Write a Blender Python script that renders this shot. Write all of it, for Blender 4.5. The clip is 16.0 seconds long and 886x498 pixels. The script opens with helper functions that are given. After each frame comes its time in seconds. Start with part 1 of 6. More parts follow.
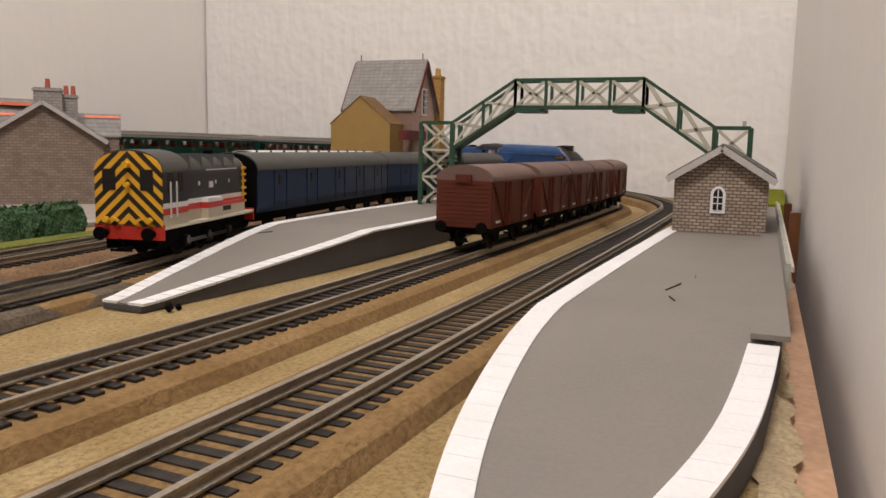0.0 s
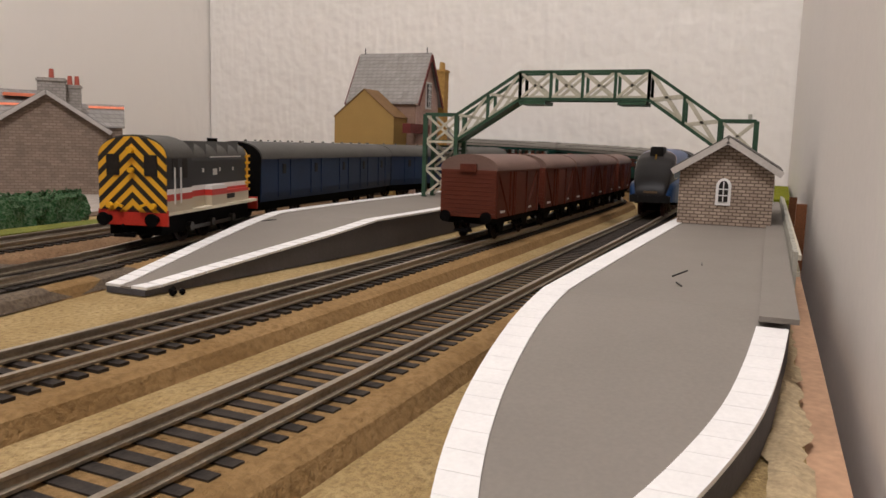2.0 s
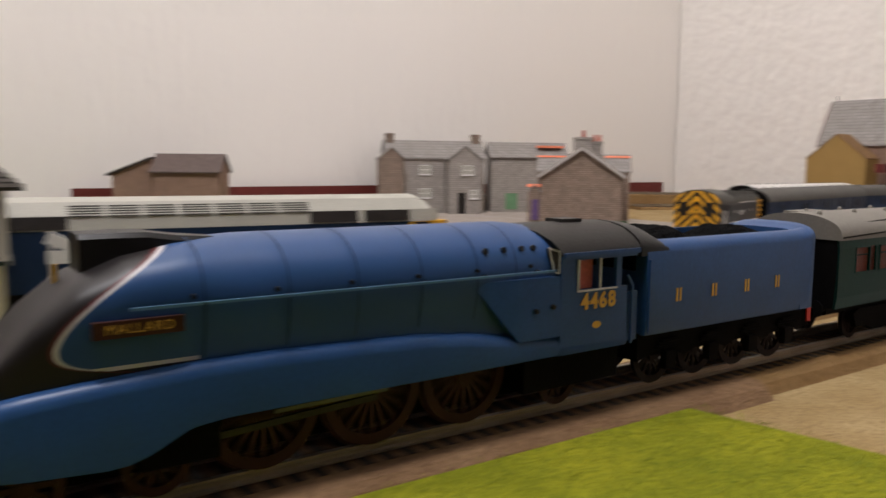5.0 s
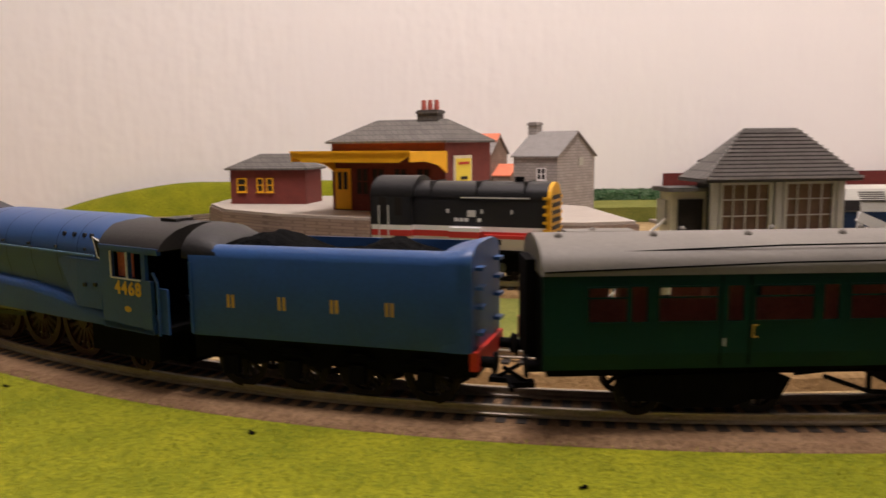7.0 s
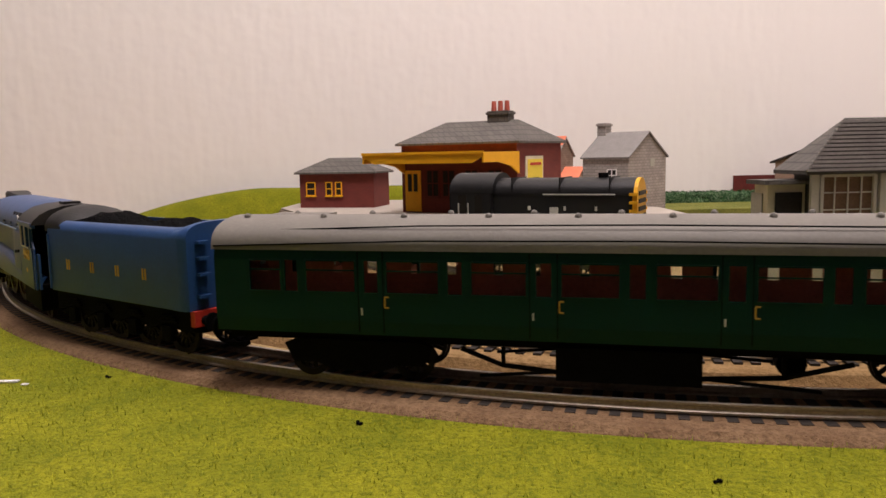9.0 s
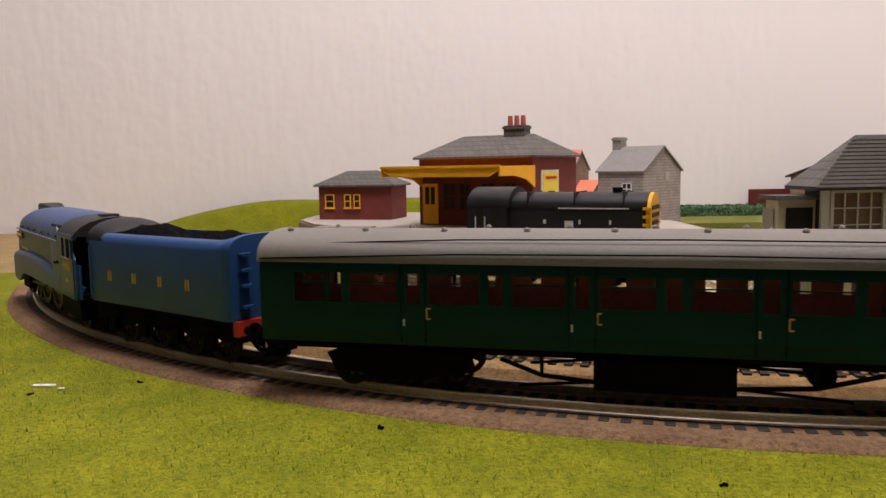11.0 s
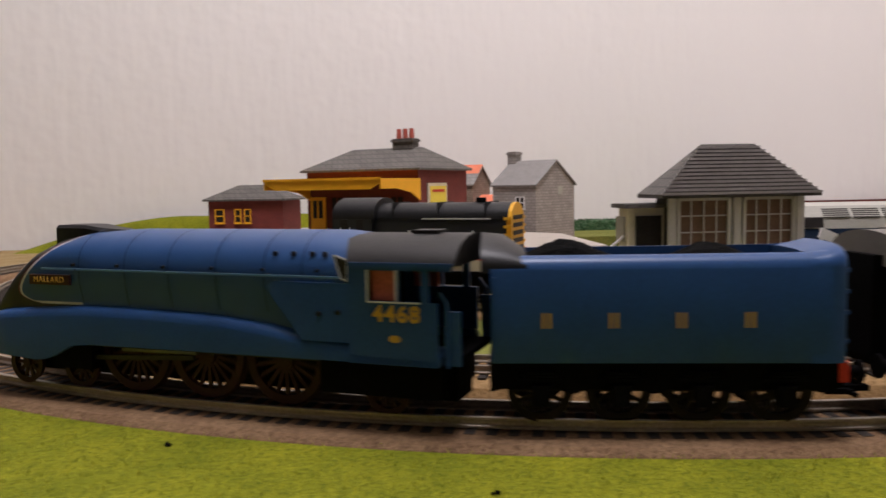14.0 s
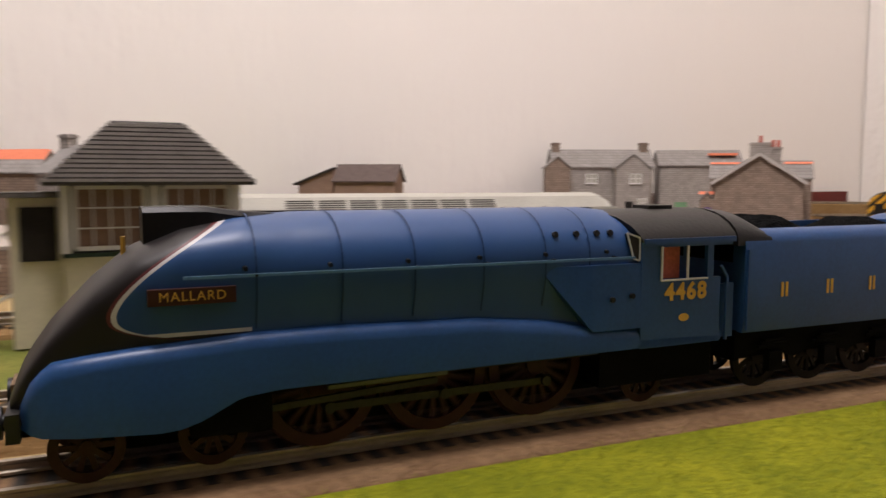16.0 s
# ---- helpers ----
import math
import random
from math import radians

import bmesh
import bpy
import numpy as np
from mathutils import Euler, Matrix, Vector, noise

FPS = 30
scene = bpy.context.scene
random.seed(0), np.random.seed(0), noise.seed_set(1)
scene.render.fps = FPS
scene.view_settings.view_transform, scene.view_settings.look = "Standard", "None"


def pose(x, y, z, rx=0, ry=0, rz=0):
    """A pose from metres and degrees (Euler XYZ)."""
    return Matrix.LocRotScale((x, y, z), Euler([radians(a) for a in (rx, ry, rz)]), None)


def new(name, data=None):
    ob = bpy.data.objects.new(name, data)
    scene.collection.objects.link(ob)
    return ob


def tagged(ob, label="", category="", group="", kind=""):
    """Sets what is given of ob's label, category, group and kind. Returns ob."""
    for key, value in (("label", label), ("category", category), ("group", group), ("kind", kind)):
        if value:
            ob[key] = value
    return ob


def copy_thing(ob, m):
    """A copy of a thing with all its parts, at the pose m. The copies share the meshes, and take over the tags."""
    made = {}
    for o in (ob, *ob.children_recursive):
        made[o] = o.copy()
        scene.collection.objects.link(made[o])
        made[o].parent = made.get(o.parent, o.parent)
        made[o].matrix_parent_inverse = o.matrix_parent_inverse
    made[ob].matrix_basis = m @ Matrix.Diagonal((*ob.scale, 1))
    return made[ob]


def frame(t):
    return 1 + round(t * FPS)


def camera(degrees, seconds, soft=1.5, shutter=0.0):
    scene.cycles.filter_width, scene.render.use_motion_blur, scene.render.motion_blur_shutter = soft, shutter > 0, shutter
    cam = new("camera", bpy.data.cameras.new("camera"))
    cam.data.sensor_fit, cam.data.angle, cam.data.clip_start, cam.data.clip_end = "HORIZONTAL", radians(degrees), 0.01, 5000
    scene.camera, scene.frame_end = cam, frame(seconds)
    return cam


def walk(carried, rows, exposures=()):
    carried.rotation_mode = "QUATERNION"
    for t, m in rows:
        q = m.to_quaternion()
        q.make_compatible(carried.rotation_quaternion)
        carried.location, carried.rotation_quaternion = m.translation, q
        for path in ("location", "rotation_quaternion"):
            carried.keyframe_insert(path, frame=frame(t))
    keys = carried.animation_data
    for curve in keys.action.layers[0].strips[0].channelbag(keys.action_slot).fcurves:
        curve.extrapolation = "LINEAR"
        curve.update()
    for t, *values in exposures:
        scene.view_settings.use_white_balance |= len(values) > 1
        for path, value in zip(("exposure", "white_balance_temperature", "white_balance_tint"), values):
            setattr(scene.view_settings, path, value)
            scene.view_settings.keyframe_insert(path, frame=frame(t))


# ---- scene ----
cam = camera(59.15, 16.0, soft=1.5, shutter=0.5)
PATH = [
    (0, 0.3966, 0.1211, 0.0634, 82.55, -1.21, -67.54),
    (0.5, 0.3982, 0.1214, 0.0622, 82.26, -1.14, -67.99),
    (1, 0.4029, 0.1243, 0.0601, 82.07, -1.45, -68.15),
    (1.5, 0.4016, 0.1244, 0.0600, 82.16, -1.43, -67.92),
    (2, 0.3969, 0.1224, 0.0587, 82.40, -1.62, -67.35),
    (2.5, 0.3911, 0.1182, 0.0590, 82.60, -1.42, -66.47),
    (3, 0.3816, 0.1148, 0.0587, 82.75, -1.33, -65.35),
    (3.5, 0.3546, 0.1061, 0.0577, 82.43, -0.90, -60.96),
    (4, 0.3140, 0.0894, 0.0670, 83.14, -0.16, -54.84),
    (4.5, 0.2560, 0.0725, 0.0730, 83.75, -0.33, -46.61),
    (7, 0.0132, 0.0189, 0.0841, 82.34, 0.57, -4.91),
    (7.5, 0.0018, 0.0315, 0.0769, 82.88, 0.68, -2.62),
    (8, 0.0001, 0.0322, 0.0755, 83.21, 0.64, -2.25),
    (8.5, -0.0018, 0.0270, 0.0773, 83.41, 0.84, -1.75),
    (9, -0.0028, 0.0250, 0.0772, 83.11, 1.19, -1.18),
    (11.5, -0.0040, 0.0135, 0.0789, 84.29, 0.95, 0.04),
    (12, 0.0000, 0.0134, 0.0776, 84.55, 1.17, -0.23),
    (12.5, 0.0041, 0.0139, 0.0771, 84.72, 1.39, -0.65),
    (13, 0.0106, 0.0144, 0.0773, 84.79, 1.55, -1.31),
    (13.5, 0.0192, 0.0175, 0.0746, 85.11, 1.16, -2.59),
    (14, 0.0351, 0.0207, 0.0733, 85.27, 1.05, -4.86),
    (14.5, 0.0552, 0.0270, 0.0720, 85.17, 0.88, -8.18),
    (15, 0.0906, 0.0334, 0.0705, 84.55, 1.13, -13.07),
    (15.5, 0.1319, 0.0423, 0.0701, 84.47, 0.79, -19.37),
    (16, 0.1737, 0.0496, 0.0683, 84.72, -0.06, -25.71),
]
walk(cam, [(t, pose(x, y, z, rx, ry, rz)) for t, x, y, z, rx, ry, rz in PATH],
     exposures=[(0, 0.27, 6150, 13), (3, 0.18, 6120, 13), (4.5, 0.28, 5950, 12), (7, 0.56, 6450, 22), (9, 0.52, 6350, 22), (12, 0.42, 6000, 19), (14.5, 0.32, 5900, 19), (16, 0.50, 6250, 18)])

# ---- light: one round pendant lamp over the layout, and the dim light of the room ----
world = bpy.data.worlds.new("room")
world.use_nodes = True
scene.world = world
world.node_tree.nodes["Background"].inputs[0].default_value = (1.0, 0.93, 0.86, 1)
world.node_tree.nodes["Background"].inputs[1].default_value = 0.05
lamp = bpy.data.lights.new("ceiling_lamp", "POINT")
lamp.shadow_soft_size, lamp.energy, lamp.color = 0.14, 35.0, (1.0, 0.94, 0.885)
lamp_ob = new("ceiling_lamp", lamp)
lamp_ob.matrix_world = pose(0.12, 0.20, 1.36)


# ---- materials ----
def nodes_of(name):
    m = bpy.data.materials.new(name)
    m.use_nodes = True
    nt = m.node_tree
    return m, nt, nt.nodes["Principled BSDF"]


def node(nt, kind, **inputs):
    n = nt.nodes.new(kind)
    for key, value in inputs.items():
        n.inputs[key.replace("_", " ")].default_value = value
    return n


def rgba(c):
    return (c[0], c[1], c[2], 1)


def coords(nt):
    return nt.nodes.new("ShaderNodeTexCoord").outputs["Object"]


def mat(name, color, rough=0.6, metal=0.0, var=0.15, scale=150.0, bump=0.1, fine=900.0, spec=0.25, coat=0.0):
    """A surface with variation at two scales: broad patches and fine grain."""
    m, nt, b = nodes_of(name)
    co = coords(nt)
    a = node(nt, "ShaderNodeTexNoise", Scale=scale, Detail=4.0)
    f = node(nt, "ShaderNodeTexNoise", Scale=fine, Detail=2.0)
    nt.links.new(co, a.inputs["Vector"]), nt.links.new(co, f.inputs["Vector"])
    add = node(nt, "ShaderNodeMath")
    nt.links.new(a.outputs["Fac"], add.inputs[0]), nt.links.new(f.outputs["Fac"], add.inputs[1])
    ramp = node(nt, "ShaderNodeMapRange")
    ramp.inputs["From Min"].default_value, ramp.inputs["From Max"].default_value = 0.65, 1.35
    ramp.inputs["To Min"].default_value, ramp.inputs["To Max"].default_value = 1 - var, 1 + var
    nt.links.new(add.outputs[0], ramp.inputs["Value"])
    mul = node(nt, "ShaderNodeVectorMath")
    mul.operation = "SCALE"
    mul.inputs[0].default_value = color
    nt.links.new(ramp.outputs["Result"], mul.inputs["Scale"])
    nt.links.new(mul.outputs[0], b.inputs["Base Color"])
    b.inputs["Roughness"].default_value, b.inputs["Metallic"].default_value = rough, metal
    b.inputs["Specular IOR Level"].default_value, b.inputs["Coat Weight"].default_value = spec, coat
    if bump:
        bp = node(nt, "ShaderNodeBump", Strength=bump, Distance=0.0006)
        nt.links.new(f.outputs["Fac"], bp.inputs["Height"])
        nt.links.new(bp.outputs["Normal"], b.inputs["Normal"])
    return m


def brick_mat(name, c1, c2, mortar, w, h, gap=0.0006, rough=0.85, axis="XZ", turn=0.0, patch=0.0):
    """Printed card: courses of brick or stone, told apart by colour. axis: the face that it is printed on."""
    m, nt, b = nodes_of(name)
    sep = node(nt, "ShaderNodeSeparateXYZ")
    nt.links.new(coords(nt), sep.inputs[0])
    add = node(nt, "ShaderNodeMath")
    nt.links.new(sep.outputs["X"], add.inputs[0]), nt.links.new(sep.outputs["Y"], add.inputs[1])
    com = node(nt, "ShaderNodeCombineXYZ")
    nt.links.new(add.outputs[0], com.inputs["X"]), nt.links.new(sep.outputs["Z"], com.inputs["Y"])
    br = node(nt, "ShaderNodeTexBrick")
    for key, value in (("Color1", rgba(c1)), ("Color2", rgba(c2)), ("Mortar", rgba(mortar)), ("Scale", 1.0), ("Mortar Size", gap), ("Mortar Smooth", 0.3), ("Bias", 0.0), ("Brick Width", w), ("Row Height", h)):
        br.inputs[key].default_value = value
    nz = node(nt, "ShaderNodeTexNoise", Scale=90.0, Detail=5.0)
    nt.links.new(com.outputs[0], br.inputs["Vector"]), nt.links.new(com.outputs[0], nz.inputs["Vector"])
    mr = node(nt, "ShaderNodeMapRange")
    mr.inputs["To Min"].default_value, mr.inputs["To Max"].default_value = 0.7, 1.3
    nt.links.new(nz.outputs["Fac"], mr.inputs["Value"])
    mul = node(nt, "ShaderNodeVectorMath")
    mul.operation = "SCALE"
    last = br.outputs["Color"]
    if patch:
        pn = node(nt, "ShaderNodeTexNoise", Scale=55.0, Detail=1.0)
        nt.links.new(com.outputs[0], pn.inputs["Vector"])
        st = node(nt, "ShaderNodeMapRange")
        st.inputs["From Min"].default_value, st.inputs["From Max"].default_value = 0.54, 0.56
        nt.links.new(pn.outputs["Fac"], st.inputs["Value"])
        mx = node(nt, "ShaderNodeMix")
        mx.data_type = "RGBA"
        nt.links.new(st.outputs["Result"], mx.inputs[0])
        nt.links.new(last, mx.inputs[6])
        mx.inputs[7].default_value = rgba([0.85 * v for v in c1])
        last = mx.outputs[2]
    nt.links.new(last, mul.inputs[0]), nt.links.new(mr.outputs["Result"], mul.inputs["Scale"])
    nt.links.new(mul.outputs[0], b.inputs["Base Color"])
    b.inputs["Roughness"].default_value = rough
    bp = node(nt, "ShaderNodeBump", Strength=0.25, Distance=0.0004)
    nt.links.new(br.outputs["Fac"], bp.inputs["Height"])
    bp.invert = True
    nt.links.new(bp.outputs["Normal"], b.inputs["Normal"])
    return m


def ground_mat(name, c1, c2, c3, s1=40.0, s2=500.0, bump=0.6, rough=0.95, speck=0.0):
    m, nt, b = nodes_of(name)
    co = coords(nt)
    a = node(nt, "ShaderNodeTexNoise", Scale=s1, Detail=6.0, Roughness=0.6)
    f = node(nt, "ShaderNodeTexNoise", Scale=s2, Detail=3.0, Roughness=0.7)
    nt.links.new(co, a.inputs["Vector"]), nt.links.new(co, f.inputs["Vector"])
    r1 = node(nt, "ShaderNodeValToRGB")
    r1.color_ramp.elements[0].position, r1.color_ramp.elements[1].position = 0.35, 0.68
    r1.color_ramp.elements[0].color, r1.color_ramp.elements[1].color = rgba(c1), rgba(c2)
    nt.links.new(a.outputs["Fac"], r1.inputs[0])
    r2 = node(nt, "ShaderNodeMapRange")
    r2.inputs["From Min"].default_value, r2.inputs["From Max"].default_value = 0.42, 0.75
    nt.links.new(f.outputs["Fac"], r2.inputs["Value"])
    mx = node(nt, "ShaderNodeMix")
    mx.data_type = "RGBA"
    nt.links.new(r2.outputs["Result"], mx.inputs[0]), nt.links.new(r1.outputs["Color"], mx.inputs[6])
    mx.inputs[7].default_value = rgba(c3)
    nt.links.new(mx.outputs[2], b.inputs["Base Color"])
    b.inputs["Roughness"].default_value = rough
    b.inputs["Specular IOR Level"].default_value = 0.2
    bp = node(nt, "ShaderNodeBump", Strength=bump, Distance=0.0015)
    nt.links.new(f.outputs["Fac"], bp.inputs["Height"])
    nt.links.new(bp.outputs["Normal"], b.inputs["Normal"])
    return m


def wallpaper_mat(name, strength, ribs):
    """White woodchip paper with upright ribs and uneven lumps."""
    m, nt, b = nodes_of(name)
    co = coords(nt)
    b.inputs["Base Color"].default_value = (0.86, 0.825, 0.78, 1)
    b.inputs["Roughness"].default_value = 0.75
    sc = node(nt, "ShaderNodeMapping")
    sc.inputs["Scale"].default_value = (1, 1, 0.22)
    nt.links.new(co, sc.inputs["Vector"])
    a = node(nt, "ShaderNodeTexNoise", Scale=ribs, Detail=1.0)
    l = node(nt, "ShaderNodeTexNoise", Scale=48.0, Detail=1.5)
    nt.links.new(sc.outputs[0], a.inputs["Vector"]), nt.links.new(co, l.inputs["Vector"])
    add = node(nt, "ShaderNodeMath")
    nt.links.new(a.outputs["Fac"], add.inputs[0]), nt.links.new(l.outputs["Fac"], add.inputs[1])
    bp = node(nt, "ShaderNodeBump", Strength=strength, Distance=0.006)
    nt.links.new(add.outputs[0], bp.inputs["Height"])
    nt.links.new(bp.outputs["Normal"], b.inputs["Normal"])
    return m


WALL = wallpaper_mat("ribbed_wallpaper", 0.50, 66.0)
WALL_N = wallpaper_mat("lumpy_wallpaper", 0.14, 60.0)
PAINT_WALL = mat("smooth_wall_paint", (0.84, 0.80, 0.765), 0.6, var=0.03, scale=6, bump=0.03, fine=300)
FLOOR = mat("brown_carpet", (0.10, 0.07, 0.05), 0.95, scale=60)
CEIL = mat("ceiling_paint", (0.8, 0.78, 0.75), 0.8, var=0.03, scale=10)
WOOD = mat("raw_board_wood", (0.46, 0.28, 0.17), 0.7, var=0.22, scale=45, bump=0.2, fine=400)
DARKWOOD = mat("brown_stained_wood", (0.13, 0.05, 0.02), 0.5, var=0.3, scale=40)
SAND = ground_mat("sandy_scatter", (0.35, 0.240, 0.100), (0.49, 0.365, 0.180), (0.20, 0.130, 0.055), 30, 560, 1.0)
GRASS = ground_mat("grass_mat", (0.195, 0.212, 0.006), (0.305, 0.300, 0.010), (0.092, 0.112, 0.003), 35, 700, 1.0)
# for walls out of view, kept dark to cut bounce on the train's near side
DARKWALL = mat("dark_unseen_wall", (0.15, 0.13, 0.115), 0.8, var=0.1, scale=5)
DARKGRASS = ground_mat("old_grass", (0.15, 0.17, 0.03), (0.24, 0.23, 0.05), (0.08, 0.10, 0.02), 35, 600, 0.8)
GRAVEL = ground_mat("brown_ballast_foam", (0.20, 0.115, 0.06), (0.29, 0.18, 0.095), (0.12, 0.07, 0.035), 50, 650, 0.9)
DARKBED = ground_mat("worn_dark_ballast", (0.125, 0.095, 0.068), (0.19, 0.145, 0.10), (0.07, 0.052, 0.04), 60, 600, 0.9)
TANFOAM = ground_mat("tan_track_underlay", (0.235, 0.140, 0.055), (0.31, 0.195, 0.085), (0.17, 0.10, 0.037), 45, 500, 0.7)
YARD = ground_mat("grey_yard_card", (0.33, 0.29, 0.25), (0.42, 0.37, 0.33), (0.27, 0.23, 0.20), 25, 400, 0.25)
RAIL = mat("nickel_rail", (0.36, 0.31, 0.245), 0.36, 0.7, var=0.25, scale=80, bump=0.02)
SLEEPER = mat("sleeper_plastic", (0.034, 0.027, 0.022), 0.7, var=0.4, scale=200)
PLATFORM = mat("platform_card", (0.215, 0.19, 0.165), 0.6, var=0.07, scale=40, bump=0.04)
PLATSIDE = mat("platform_side_card", (0.085, 0.08, 0.085), 0.7, var=0.15, scale=50)
WHITE = mat("white_edge_paint", (0.78, 0.76, 0.74), 0.55, var=0.06, scale=90, bump=0.05)
BLACK = mat("black_plastic", (0.008, 0.0075, 0.0075), 0.45, var=0.4, scale=200, spec=0.3)
UNDER = mat("underframe_black", (0.0035, 0.003, 0.003), 0.8, var=0.4, scale=200, spec=0.06)
CREAM = mat("cream_plastic", (0.70, 0.64, 0.50), 0.5, var=0.08)
GOLD = mat("gold_transfer", (0.62, 0.36, 0.06), 0.45, 0.3, var=0.1)
SILVER = mat("bright_steel", (0.13, 0.125, 0.12), 0.4, 0.95, var=0.1)
RED = mat("red_paint", (0.50, 0.035, 0.02), 0.45, var=0.12)
YELLOW = mat("warning_yellow", (0.80, 0.42, 0.02), 0.4, var=0.08)
CANOPY = mat("canopy_yellow", (0.86, 0.43, 0.012), 0.4, var=0.06)
BLUE = mat("rail_blue", (0.011, 0.027, 0.068), 0.45, var=0.15, scale=90)
GREYROOF = mat("coach_roof_grey", (0.185, 0.170, 0.146), 0.6, var=0.1, scale=60)
DARKROOF = mat("van_roof_grey", (0.085, 0.08, 0.072), 0.65, var=0.15, scale=60)
GREEN = mat("southern_green", (0.0035, 0.029, 0.0220), 0.38, var=0.1, scale=70, spec=0.12)
SEAT = mat("brown_interior", (0.58, 0.15, 0.095), 0.6, var=0.25, scale=120)
BAUXITE = mat("bauxite_brown", (0.105, 0.024, 0.012), 0.55, var=0.18, scale=90)
WAGROOF = mat("wagon_roof", (0.17, 0.105, 0.085), 0.6, var=0.12, scale=60)
PALEROOF = mat("pale_grey_roof", (0.40, 0.385, 0.33), 0.6, var=0.1, scale=60)
BRIDGE_G = mat("bridge_green", (0.036, 0.078, 0.045), 0.5, var=0.25, scale=150)
BRIDGE_C = mat("bridge_cream", (0.50, 0.46, 0.36), 0.55, var=0.18, scale=150)
SLATE = brick_mat("printed_slates", (0.26, 0.24, 0.22), (0.31, 0.29, 0.27), (0.20, 0.18, 0.17), 0.006, 0.004, 0.0004)
SLATE_D = brick_mat("moulded_slates", (0.105, 0.095, 0.083), (0.13, 0.117, 0.102), (0.07, 0.063, 0.055), 0.006, 0.004, 0.0004)
STONE = brick_mat("printed_stone", (0.42, 0.325, 0.25), (0.29, 0.22, 0.17), (0.12, 0.085, 0.06), 0.0042, 0.0019, 0.00034)
STONE2 = brick_mat("grey_stone_card", (0.285, 0.215, 0.165), (0.22, 0.16, 0.12), (0.17, 0.122, 0.092), 0.006, 0.0026, 0.0003)
GREYHOUSE = brick_mat("pale_stone_card", (0.38, 0.345, 0.31), (0.31, 0.28, 0.25), (0.25, 0.22, 0.2), 0.006, 0.0028, 0.0004)
REDBRICK = brick_mat("red_brick_plastic", (0.20, 0.034, 0.022), (0.165, 0.028, 0.018), (0.13, 0.03, 0.022), 0.0032, 0.0012, 0.0002)
PINK = brick_mat("pink_brick_card", (0.50, 0.33, 0.27), (0.42, 0.26, 0.21), (0.50, 0.38, 0.33), 0.0032, 0.0012, 0.0002)
BROWNBRICK = brick_mat("brown_brick_card", (0.26, 0.16, 0.11), (0.22, 0.13, 0.09), (0.3, 0.2, 0.15), 0.0032, 0.0012, 0.0002)
MUSTARD = mat("mustard_card", (0.33, 0.205, 0.065), 0.7, var=0.08, scale=60)
MAROON = mat("maroon_paint", (0.13, 0.025, 0.02), 0.6, var=0.2)
ORANGE = mat("orange_tile_card", (0.80, 0.24, 0.13), 0.7, var=0.1)
DARKSLOT = mat("dark_opening", (0.02, 0.016, 0.014), 0.5, var=0.3)
COAL = ground_mat("coal", (0.004, 0.004, 0.004), (0.009, 0.009, 0.009), (0.002, 0.002, 0.002), 200, 700, 1.0, 0.9)
COAL.node_tree.nodes["Principled BSDF"].inputs["Specular IOR Level"].default_value = 0.03
HEDGE = ground_mat("hedge_foam", (0.012, 0.06, 0.016), (0.03, 0.10, 0.03), (0.20, 0.26, 0.16), 150, 520, 1.0)
CURTAIN = mat("brown_blind_card", (0.27, 0.17, 0.12), 0.7, var=0.2, scale=220)
BARS = mat("pale_lettering", (0.6, 0.58, 0.55), 0.5, var=0.1)


def glass_mat():
    m, nt, b = nodes_of("window_glazing")
    b.inputs["Base Color"].default_value = (0.85, 0.85, 0.83, 1)
    b.inputs["Roughness"].default_value = 0.06
    b.inputs["Transmission Weight"].default_value = 1.0
    b.inputs["IOR"].default_value = 1.15
    return m


GLASS = glass_mat()


def math_node(nt, op, a, b=None, c=None):
    n = nt.nodes.new("ShaderNodeMath")
    n.operation = op
    for i, v in enumerate((a, b, c)):
        if v is None:
            continue
        if isinstance(v, (int, float)):
            n.inputs[i].default_value = v
        else:
            nt.links.new(v, n.inputs[i])
    return n.outputs[0]


def mix_color(nt, fac, c0, c1):
    mx = nt.nodes.new("ShaderNodeMix")
    mx.data_type = "RGBA"
    nt.links.new(fac, mx.inputs[0])
    for i, c in ((6, c0), (7, c1)):
        if isinstance(c, tuple):
            mx.inputs[i].default_value = rgba(c)
        else:
            nt.links.new(c, mx.inputs[i])
    return mx.outputs[2]


